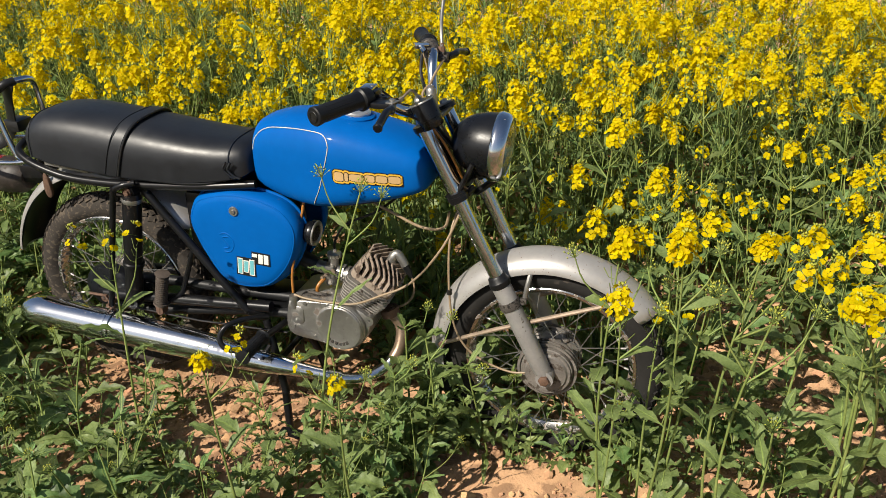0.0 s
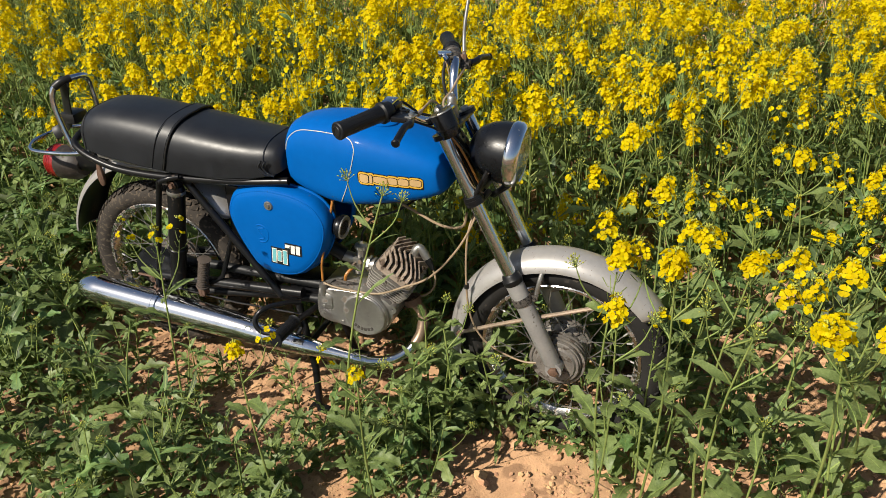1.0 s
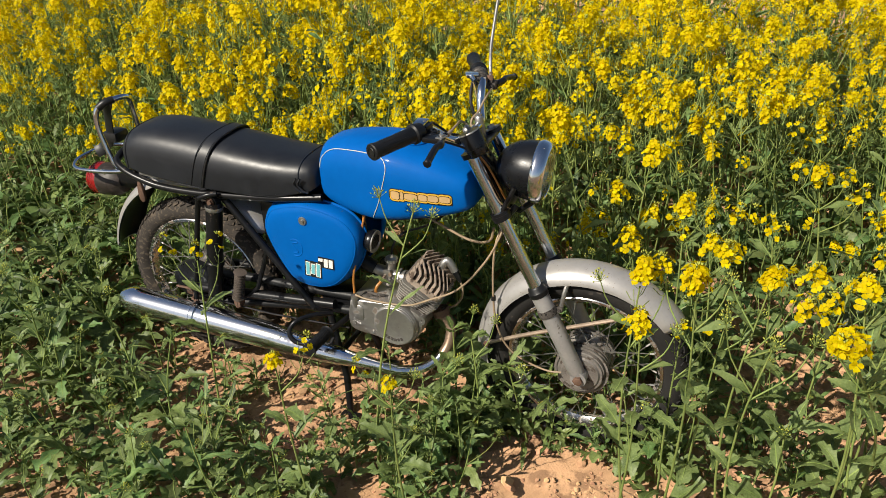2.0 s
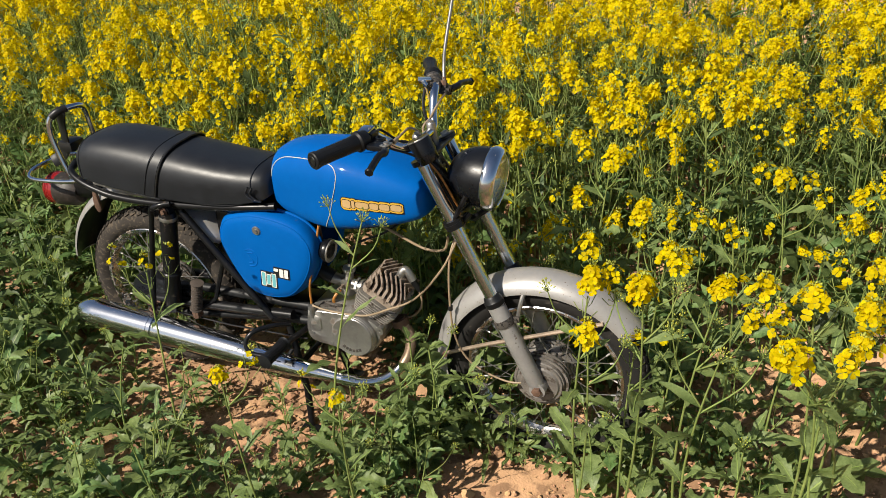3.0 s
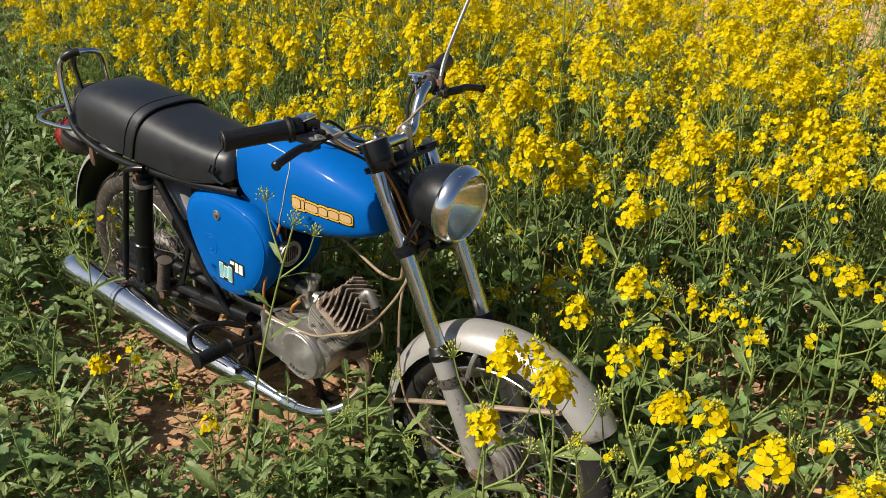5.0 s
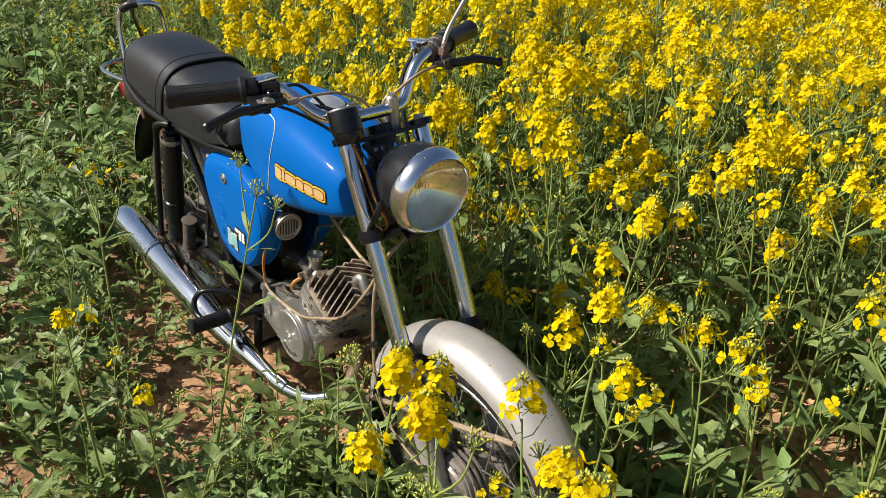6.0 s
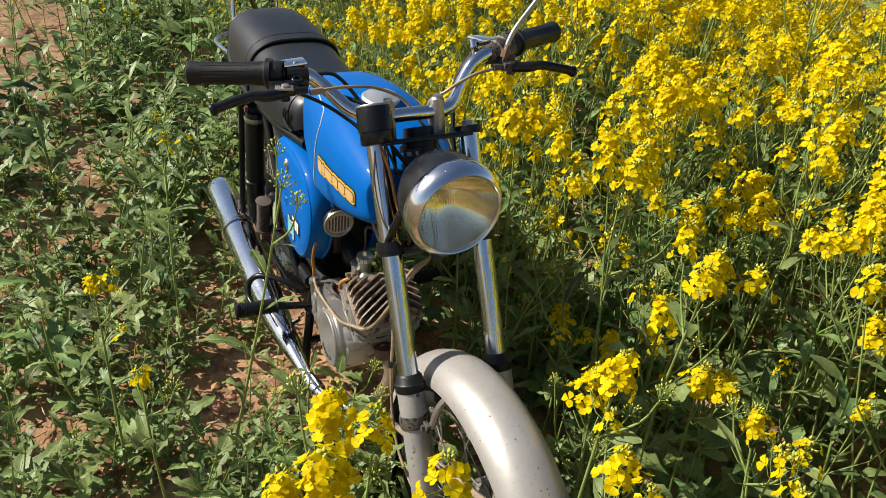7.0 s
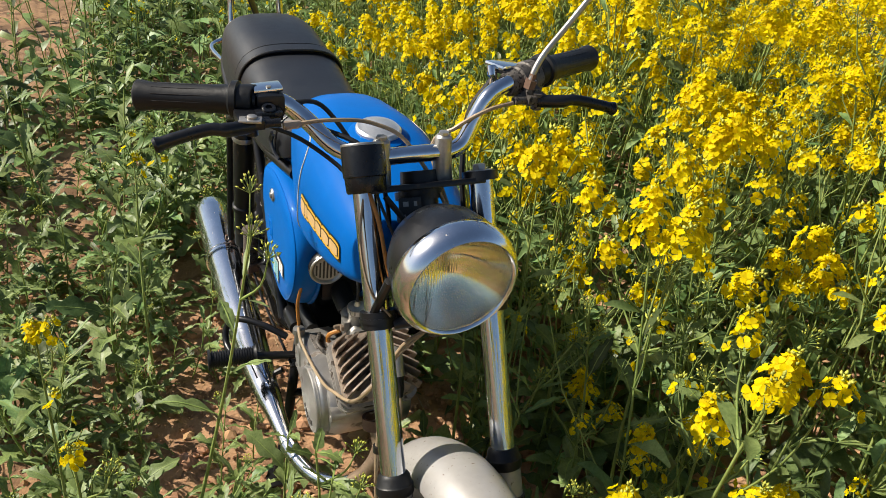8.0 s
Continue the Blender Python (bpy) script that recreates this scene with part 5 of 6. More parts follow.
def height(x, y):
    p = Vector((x, y, 0))
    h = 0.020 * noise.noise(p * 1.7) + 0.016 * noise.noise(p * 6.5 + Vector((7, 3, 0)))
    c = noise.noise(p * 19 + Vector((1, 9, 2)))
    h += 0.011 * abs(c) + 0.005 * noise.noise(p * 47)
    if -2 < x < 3 and -2 < y < 1.5:
        # crumbled clods with sharp gaps
        w = p + Vector((noise.noise(p * 23), noise.noise(p * 23 + Vector((5, 5, 5))), 0)) * 0.018
        f = noise.voronoi(w * 17)[0]
        rough = 0.5 + 0.5 * noise.noise(p * 3.3 + Vector((2, 8, 1)))
        h += 0.020 * rough * min(0.5, f[1] - f[0]) + 0.004 * noise.noise(p * 85)
    return h - 0.008


gx, gy = stretch(-0.9, 2.2, 0.0125, 600), stretch(-1.25, 0.75, 0.0125, 600)
gv = []
for y in gy:
    for x in gx:
        near = abs(x) < 14 and abs(y) < 14
        gv.append((x, y, height(x, y) if near else 0.0))
nx, ny = len(gx), len(gy)
gi = np.arange(nx * ny).reshape(ny, nx)
gf = np.stack([gi[:-1, :-1], gi[:-1, 1:], gi[1:, 1:], gi[1:, :-1]], -1).reshape(-1, 4)
gm = bpy.data.meshes.new("ground")
gm.from_pydata(gv, [], gf.tolist())
gm.materials.append(EARTH)
gm.shade_smooth()
tagged(new("ground", gm), "dry crumbly reddish-brown field earth", "ground", kind="structure")

# ---- rape plants ----
rng = random.Random(11)
UPV = Vector((0, 0, 1))


class Kit:
    """Collects the pieces of one plant: a list of (name, material index, vertices, faces)."""
    def __init__(self):
        self.bits = []

    def add(self, name, mat, vs, fs):
        self.bits.append((name, mat, [tuple(v) for v in vs], fs))


def basis(d):
    d = d.normalized()
    s = d.cross(UPV if abs(d.z) < 0.95 else Vector((1, 0, 0))).normalized()
    return d, s, d.cross(s)


def thin(pts, r0, r1, seg):
    n = len(pts)
    vs, fs = tube(pts, [r0 + (r1 - r0) * i / (n - 1) for i in range(n)], seg, caps=False)
    return vs, fs


def flower(c, d, size, lod, r):
    """Four petals in a loose cross; every petal a cupped, slightly crumpled blade."""
    d, s, u = basis(d)
    vs, fs = [], []
    turn = r.random() * 6.28
    cup = r.uniform(0.0, 0.9)
    for k in range(4):
        a = turn + k * math.pi / 2 + r.uniform(-0.3, 0.3)
        o = math.cos(a) * s + math.sin(a) * u
        t = -math.sin(a) * s + math.cos(a) * u
        rise = cup + r.uniform(-0.3, 0.45)
        n = len(vs)
        if lod == 0:
            q = r.uniform(-0.12, 0.2)
            for along_, wide, up in ((0.04, 0.0, 0.0), (0.48, 0.50, 0.10), (0.90, 0.50, -0.05 + q), (1.04, 0.0, -0.12), (0.90, -0.50, 0.05 - q), (0.48, -0.50, 0.14), (0.6, 0.0, -0.06)):
                vs.append(c + size * (o * along_ + t * wide + d * (up + rise * along_ * 0.6)))
            fs += [(n, n + 1, n + 6), (n + 1, n + 2, n + 3, n + 6), (n + 6, n + 3, n + 4, n + 5), (n, n + 6, n + 5)]
        elif lod == 2:
            if k > 1:
                continue
            for along_, wide in ((-0.9, 0.0), (0.0, 0.55), (0.9, 0.0), (0.0, -0.55)):
                vs.append(c + size * (o * along_ + t * wide + d * rise * abs(along_) * 0.6))
            fs.append((n, n + 1, n + 2, n + 3))
        else:
            for along_, wide, up in ((-0.1, 0.0, 0.0), (0.95, 0.5, r.uniform(-0.1, 0.2)), (0.95, -0.5, r.uniform(-0.1, 0.2))):
                vs.append(c + size * (o * along_ + t * wide + d * (up + rise * along_ * 0.6)))
            fs.append((n, n + 1, n + 2))
    return vs, fs


def raceme(kit, base, d, count, length, spread, lod, r, size=0.0085, pods=6, round_=False):
    """A flower head: open flowers in a spiral round the tip, buds on top, young pods below."""
    d, s, u = basis(d)
    vs, fs, pv, pf = [], [], [], []
    side, lop = r.random() * 6.28, r.uniform(0.1, 0.5)
    length, spread = length * r.uniform(0.75, 1.3), spread * r.uniform(0.8, 1.2)
    for k in range(count):
        f = k / max(count - 1, 1)
        a = k * 2.39996 + r.random() * 0.5
        out = (math.cos(a) * s + math.sin(a) * u)
        h = length * (0.10 + 0.82 * f ** 0.8)
        reach = spread * (1.05 - 0.70 * f ** 2.2) * r.uniform(0.40, 1.15) * (1 + lop * math.cos(a - side))
        c = base + d * (h + reach * r.uniform(-0.05, 0.4)) + out * reach
        fd = (out * 0.9 + d * (0.35 + 0.7 * f) + Vector((r.uniform(-0.3, 0.3), r.uniform(-0.3, 0.3), r.uniform(-0.2, 0.3)))).normalized()
        v, q = flower(c, fd, size * r.uniform(0.78, 1.18) * (1 - 0.25 * f), 0 if round_ else lod, r)
        n = len(vs)
        vs += v
        fs += [tuple(i + n for i in face) for face in q]
        if lod == 0:
            v, q = thin([base + d * (h * 0.86), c], 0.0007, 0.0005, 3)
            n = len(pv)
            pv += v
            pf += [tuple(i + n for i in face) for face in q]
    key = "flower_head.%d" % len(kit.bits)
    kit.add(key, 2, vs, fs)
    bv, bf = [], []
    for k in range((11, 4, 2)[lod]):
        a = k * 2.39996
        out = (math.cos(a) * s + math.sin(a) * u)
        c = base + d * (length * r.uniform(0.92, 1.1)) + out * r.uniform(0.001, 0.010)
        q = 0.0026 if lod == 0 else 0.004
        n = len(bv)
        ax = (d + out * 0.5).normalized()
        x = ax.cross(out).normalized() if ax.cross(out).length > 1e-3 else s
        y = ax.cross(x)
        bv += [c - ax * q * 1.5, c + x * q, c - x * q * 0.5 + y * q * 0.85, c - x * q * 0.5 - y * q * 0.85, c + ax * q * 1.7]
        bf += [(n, n + 2, n + 1), (n, n + 3, n + 2), (n, n + 1, n + 3), (n + 4, n + 1, n + 2), (n + 4, n + 2, n + 3), (n + 4, n + 3, n + 1)]
    kit.add(key, 3, bv, bf)
    if pv:
        kit.add(key, 1, pv, pf)
    pv, pf = [], []
    for k in range((pods, 4, 0)[lod]):
        a = k * 2.39996 + 1.0
        out = (math.cos(a) * s + math.sin(a) * u)
        b0 = base - d * (0.008 + 0.009 * k)
        m = b0 + out * 0.014 + d * 0.004
        e = m + (out * 0.6 + d * 0.9) * r.uniform(0.018, 0.032)
        v, q = thin([b0, m, e], 0.0006, 0.0011, 3)
        n = len(pv)
        pv += v
        pf += [tuple(i + n for i in face) for face in q]
    if pv:
        kit.add("stem", 1, pv, pf)


def bud_head(kit, base, d, lod, r, size=1.0):
    """A green head not yet in flower: buds on short stalks round the tip."""
    d, s, u = basis(d)
    key = "bud_head.%d" % len(kit.bits)
    bv, bf, pv, pf = [], [], [], []
    for k in range((20, 9, 4)[lod]):
        f = k / (20, 9, 4)[lod]
        a = k * 2.39996 + r.random() * 0.4
        out = (math.cos(a) * s + math.sin(a) * u)
        ax = (d * (0.35 + 0.9 * f) + out * (1.0 - 0.7 * f)).normalized()
        c = base + d * (0.010 * f * size) + ax * r.uniform(0.013, 0.021) * size
        q = (0.0021, 0.003, 0.0045)[lod] * size
        x = ax.cross(out).normalized() if ax.cross(out).length > 1e-3 else s
        y = ax.cross(x)
        n = len(bv)
        bv += [c - ax * q * 1.3, c + x * q, c - x * q * 0.5 + y * q * 0.85, c - x * q * 0.5 - y * q * 0.85, c + ax * q * 2.0]
        bf += [(n, n + 2, n + 1), (n, n + 3, n + 2), (n, n + 1, n + 3), (n + 4, n + 1, n + 2), (n + 4, n + 2, n + 3), (n + 4, n + 3, n + 1)]
        if lod == 0:
            v, q2 = thin([base, c], 0.0007, 0.0005, 3)
            n = len(pv)
            pv += v
            pf += [tuple(i + n for i in face) for face in q2]
    kit.add(key, 3, bv, bf)
    if pv:
        kit.add(key, 1, pv, pf)


def leaf(kit, base, d, length, width, lod, r, lobed=0.25, droop=0.9):
    """A leaf with a stalk, a folded midrib, softly lobed and crinkled edges and a drooping tip."""
    flat = Vector((d.x, d.y, 0)).normalized()
    across = flat.cross(UPV)
    n = (9, 4, 2)[lod]
    pts, dirn, p = [], d.normalized(), base.copy()
    for i in range(n + 1):
        pts.append(p.copy())
        p = p + dirn * (length / n)
        dirn = (dirn + Vector((0, 0, -droop / n * r.uniform(0.4, 1.6))) + across * r.uniform(-0.12, 0.12)).normalized()
    vs, fs = [], []
    roll = r.uniform(-0.6, 0.6)
    ph, ph2, waves = r.uniform(0, 6.28), r.uniform(0, 6.28), r.uniform(2.0, 3.4)
    tilt = r.uniform(0.0, 0.5)
    for i, q in enumerate(pts):
        f = i / n
        w = width * (0.09 if f < 0.16 else max(0.05, math.sin(math.pi * min(1, (f - 0.10) / 0.93) ** 0.9)) ** 0.7)
        tw = (across + UPV * (roll + r.uniform(-0.12, 0.12))).normalized()
        lob = lobed * (1.15 - 0.7 * f)
        wl = w * (1 + lob * (math.sin(waves * 6.28 * f + ph) + r.uniform(-0.45, 0.45)))
        wr = w * (1 + lob * (math.sin(waves * 6.28 * f + ph2) + r.uniform(-0.45, 0.45)))
        if lod == 0:
            k = width * 0.38 * min(1, 3 * f)
            ul, ur = k * math.sin(1.35 * waves * 6.28 * f + ph2), k * math.sin(1.35 * waves * 6.28 * f + ph)
            vs += [q - tw * wl + UPV * (wl * tilt + ul), q - tw * wl * 0.5 + UPV * (wl * 0.5 * tilt - ul * 0.25 + w * 0.05), q - UPV * w * 0.08,
                   q + tw * wr * 0.5 + UPV * (wr * 0.5 * tilt - ur * 0.25 + w * 0.05), q + tw * wr + UPV * (wr * tilt + ur)]
        else:
            vs += [q - tw * wl + UPV * wl * (tilt + r.uniform(-0.3, 0.3)), q, q + tw * wr + UPV * wr * (tilt + r.uniform(-0.3, 0.3))]
    c = 5 if lod == 0 else 3
    for i in range(n):
        for j in range(c - 1):
            a = i * c + j
            fs.append((a, a + 1, a + c + 1, a + c))
    key = "leaf.%d" % len(kit.bits)
    kit.add(key, 0, vs, fs)
    if lod == 0:
        # pale midrib, a little proud of the blade
        rv, rf = [], []
        for i, q in enumerate(pts[:-1]):
            e = across * (0.0015 - 0.00012 * i)
            rv += [q - e + UPV * 0.0011, q + e + UPV * 0.0011]
            if i:
                rf.append((2 * i - 2, 2 * i - 1, 2 * i + 1, 2 * i))
        kit.add(key, 1, rv, rf)


def rape_plant(h, lod, seed, branches=4, heads=1.0, leaves=7, sway=None, low=False, big=1.0, slim=1.0, round_=False, fork=0.5):
    """One plant standing at the origin. low: a leafy young plant with few flowers."""
    r = random.Random(seed)
    kit = Kit()
    sway = sway if sway is not None else Vector((r.uniform(-0.09, 0.09), r.uniform(-0.09, 0.09), 0)) * h
    bend = Vector((r.uniform(-1, 1), r.uniform(-1, 1), 0)) * (0.06 if lod == 0 else 0.03) * h
    seg = (6, 4, 3)[lod]
    spine = []
    m = (9, 5, 3)[lod]
    for i in range(m + 1):
        f = i / m
        spine.append(Vector((0, 0, h * f)) + sway * f ** 1.4 + bend * math.sin(f * math.pi))
    sv, sf = thin([spine[0] - Vector((0, 0, 0.03))] + spine, 0.0043 * (0.6 + 0.5 * h), 0.0018, seg)
    at = lambda f: spine[min(int(f * m), m - 1)].lerp(spine[min(int(f * m), m - 1) + 1], f * m - min(int(f * m), m - 1))
    top_dir = (spine[-1] - spine[-2]).normalized()
    full = (54, 42, 13)[lod]
    size = (0.0104, 0.0108, 0.0168)[lod] * big
    if heads > 0:
        raceme(kit, spine[-1], top_dir, max(3, int(full * heads)), 0.075 * (0.55 + 0.45 * heads), 0.027 * (0.6 + 0.4 * heads) * big, lod, r, size, 7, round_)
    elif not low or (lod == 0 and r.random() < 0.45):
        bud_head(kit, spine[-1], top_dir, lod, r, 0.8 if low else 1.15)
    if low:
        # a tuft of small leaves at the tip
        for k in range((4, 3, 1)[lod]):
            a = k * 2.1 + r.random()
            leaf(kit, spine[-1] - UPV * r.uniform(0.0, 0.05) * h, Vector((math.cos(a), math.sin(a), r.uniform(0.5, 1.6))), r.uniform(0.035, 0.085), r.uniform(0.005, 0.011), lod, r, 0.3, r.uniform(0.2, 1.2))
    for k in range(branches):
        f = r.uniform(fork, 0.93)
        a = k * 2.4 + r.random()
        out = Vector((math.cos(a), math.sin(a), 0))
        b0 = at(f)
        reach = (1 - f) * h * r.uniform(0.2, 0.45) + 0.035
        tip = b0 + out * reach + UPV * ((1 - f) * h * r.uniform(0.55, 0.98) + 0.03)
        mid = b0.lerp(tip, 0.5) + out * reach * 0.22
        v, q = thin([b0, mid, tip] if lod else curve_points([b0, mid, tip], 3), 0.0022, 0.0012, seg if lod else 5)
        n = len(sv)
        sv += v
        sf += [tuple(i + n for i in face) for face in q]
        if heads < 0.05 or r.random() < 0.22:
            bud_head(kit, tip, (tip - mid).normalized() + UPV * 0.5, lod, r)
        else:
            raceme(kit, tip, (tip - mid).normalized() + UPV * 0.5, max(3, int(full * heads * r.uniform(0.12, 0.65))), 0.052, 0.024 * big, lod, r, size * 0.95, 4, round_)
        leaf(kit, b0, (out + UPV * 0.55), r.uniform(0.05, 0.09), 0.011 * slim, max(lod, 1) if lod else 1, r, 0.1, 0.5)
    kit.add("stem", 1, sv, sf)
    for k in range(leaves):
        f = (k + 0.5) / leaves
        a = k * 2.39996 + r.uniform(-0.4, 0.4)
        out = Vector((math.cos(a), math.sin(a), 0))
        if low or f < 0.45:
            leaf(kit, at(f * (0.7 if low else 0.45)), out + UPV * r.uniform(0.35, 1.5), r.uniform(0.07, 0.16), r.uniform(0.011, 0.029) * slim, lod, r, 0.55, r.uniform(0.5, 1.9))
        else:
            leaf(kit, at(0.2 + f * 0.6), out + UPV * r.uniform(0.5, 1.2), r.uniform(0.06, 0.13), r.uniform(0.010, 0.022) * slim, lod, r, 0.22, 0.8)
    return kit


PLANT_MATS = [LEAF, STEM, PETAL, BUD]


def flatten(kit):
    """A plant as arrays: vertices, corners, face sizes, material of each face."""
    vs, loops, sizes, mats = [], [], [], []
    for _, mat, v, f in kit.bits:
        n = len(vs)
        vs += v
        for face in f:
            loops += [i + n for i in face]
            sizes.append(len(face))
            mats.append(mat)
    return np.array(vs, np.float32), np.array(loops, np.int32), np.array(sizes, np.int32), np.array(mats, np.int32)


def field(name, placed, label, mats=PLANT_MATS, category="plant", smooth=True):
    """Joins many plants into one mesh. placed: (arrays, x, y, z, turn, scale, lean_x, lean_y)."""
    V, Lp, S, M, off = [], [], [], [], 0
    for (v, l, s, m), x, y, z, turn, k, lx, ly in placed:
        c, sn = math.cos(turn) * k, math.sin(turn) * k
        w = np.empty_like(v)
        w[:, 2] = v[:, 2] * k + z
        w[:, 0] = v[:, 0] * c - v[:, 1] * sn + x + lx * v[:, 2]
        w[:, 1] = v[:, 0] * sn + v[:, 1] * c + y + ly * v[:, 2]
        V.append(w); Lp.append(l + off); S.append(s); M.append(m)
        off += len(v)
    V, Lp, S, M = np.concatenate(V), np.concatenate(Lp), np.concatenate(S), np.concatenate(M)
    me = bpy.data.meshes.new(name)
    me.vertices.add(len(V)); me.vertices.foreach_set("co", V.ravel())
    me.loops.add(len(Lp)); me.loops.foreach_set("vertex_index", Lp)
    me.polygons.add(len(S))
    me.polygons.foreach_set("loop_start", np.concatenate([[0], np.cumsum(S)[:-1]]).astype(np.int32))
    me.polygons.foreach_set("loop_total", S)
    me.polygons.foreach_set("material_index", M)
    me.polygons.foreach_set("use_smooth", np.full(len(S), smooth, bool))
    for mt in mats:
        me.materials.append(mt)
    me.update(calc_edges=True)
    return tagged(new(name, me), label, category, kind="stuff")


def in_bike(x, y, pad=0.0):
    return -0.30 - pad < x < 1.50 + pad and abs(y) < 0.13 + pad


BARE = [(1.02, -0.17, 0.11), (1.22, -0.18, 0.10), (1.38, -0.22, 0.09), (1.05, -0.07, 0.07), (1.14, -0.2, 0.09), (1.28, -0.11, 0.09), (1.41, -0.08, 0.07), (0.96, -0.16, 0.07), (0.89, -0.26, 0.06), (1.61, -0.07, 0.07), (1.84, 0.03, 0.09), (1.50, -0.19, 0.10), (1.78, -0.06, 0.11), (2.03, 0.0, 0.11), (2.02, 0.16, 0.10), (1.92, 0.22, 0.09), (1.80, 0.50, 0.12), (1.60, 0.46, 0.10), (1.74, 0.56, 0.10), (1.82, 0.05, 0.10),
        (1.2, -0.45, 0.16), (1.45, -0.55, 0.15), (0.95, 0.25, 0.08), (1.1, 0.55, 0.10)]
BARE += [(0.36, -0.71, 0.06), (0.05, -0.34, 0.07), (0.36, -0.22, 0.10), (0.48, -0.30, 0.07), (0.50, -0.40, 0.08), (0.13, 0.05, 0.10), (0.42, -0.45, 0.07), (0.62, -0.52, 0.05),
         (0.75, -0.48, 0.06), (-0.30, -0.20, 0.10), (-0.52, -0.38, 0.14), (0.30, -0.62, 0.05), (-1.2, -0.45, 0.15), (-0.75, -0.42, 0.10)]


def bare(x, y):
    return any((x - a) ** 2 + (y - b) ** 2 < r * r for a, b, r in BARE)


def edge_y(x):
    """Where the dense crop begins, behind the machine."""
    return 0.31 + 0.06 * math.sin(x * 2.1 + 1) + (0.12 if x < -0.4 else 0.0) + 0.16 * max(0, -x - 0.5) + 0.22 * min(1, max(0, x - 0.45) / 0.4)


# the crop: three grades of detail by distance from the path
near_kits = [flatten(rape_plant(rng.uniform(0.70, 0.98), 1, 100 + i, rng.choice((4, 5, 6)), rng.choice((0.4, 0.9, 1.2, 1.5, 1.7)), 6, None, False, 0.95, 0.75, True)) for i in range(16)]
mid_kits = [flatten(rape_plant(rng.uniform(0.72, 1.0), 1, 200 + i, rng.choice((4, 5, 5)), rng.choice((0.6, 1.0, 1.3, 1.6)), 4, None, False, 1.0, 0.8)) for i in range(14)]
far_kits = [flatten(rape_plant(rng.uniform(0.75, 1.0), 2, 300 + i, 3, rng.uniform(0.75, 1.1), 2)) for i in range(10)]
low_kits = [flatten(rape_plant(rng.uniform(0.16, 0.40), 0, 400 + i, rng.choice((0, 0, 1)), 0.0, rng.choice((7, 8, 10)), None, True, 1.0, rng.choice((0.6, 0.8, 1.0)))) for i in range(12)]
weed_kits = [flatten(rape_plant(rng.uniform(0.16, 0.40), 1, 450 + i, 0, 0.0, rng.choice((7, 8, 10)), None, True)) for i in range(12)]
lowfar_kits = [flatten(rape_plant(rng.uniform(0.22, 0.48), 1, 500 + i, rng.choice((0, 0, 1)), rng.choice((0.0, 0.0, 0.0, 0.1)), 6, None, True)) for i in range(10)]

green_kits = [flatten(rape_plant(rng.uniform(0.5, 0.85), 0, 650 + i, rng.choice((3, 4, 5)), rng.choice((0.0, 0.0, 0.06, 0.12)), rng.choice((5, 7)), None, False, 1.0, 0.7)) for i in range(10)]
placed_near, placed_mid, placed_far, placed_green = [], [], [], []
y = 0.14
while y < 9.0:
    step = 0.122 if y < 2.4 else (0.16 if y < 4.2 else 0.34)
    x = -9.5
    while x < 5.5:
        px_, py_ = x + rng.uniform(-0.5, 0.5) * step, y + rng.uniform(-0.5, 0.5) * step
        x += step
        if x > 3.4 + 0.25 * y or x < -4.6 - 0.9 * y or in_bike(px_, py_, 0.02):
            continue
        e = edge_y(px_)
        if py_ < e:
            # thinner, shorter stand along the edge
            chance = 0.11 if px_ > 1.3 else (0.62 if px_ > -0.1 else 0.12)
            if py_ < 0.15 or rng.random() > chance:
                continue
            k = rng.uniform(0.62, 0.92)
        else:
            if rng.random() < (0.03 if px_ < 1.1 else (0.05 if py_ > 0.9 else (0.14 if px_ < 1.45 else 0.5))) or bare(px_, py_):
                continue
            k = rng.uniform(0.78, 1.12) * min(1.0, 0.80 + 0.35 * (py_ - e))
        if py_ < e and rng.random() < 0.62:
            placed_green.append((rng.choice(green_kits), px_, py_, height(px_, py_), rng.random() * 6.28, k, rng.uniform(-0.08, 0.08), rng.uniform(-0.08, 0.08)))
            continue
        d = math.hypot(max(0, px_ - 1.9, -0.2 - px_), py_ + 0.4)
        item = (px_, py_, height(px_, py_) if py_ < 3 else 0.0, rng.random() * 6.28, k, rng.uniform(-0.08, 0.08), rng.uniform(-0.08, 0.08))
        if d < 1.35:
            placed_near.append((rng.choice(near_kits), *item))
        elif d < 3.4:
            placed_mid.append((rng.choice(mid_kits), *item))
        else:
            placed_far.append((rng.choice(far_kits), *item))
    y += step
field("rape_crop", placed_near, "dense yellow-flowering rape behind the motorcycle")
field("rape_crop", placed_green, "green budding rape stems along the edge of the crop")
field("rape_crop", placed_mid, "yellow-flowering rape field further in")
field("rape_crop", placed_far, "distant yellow rape field")

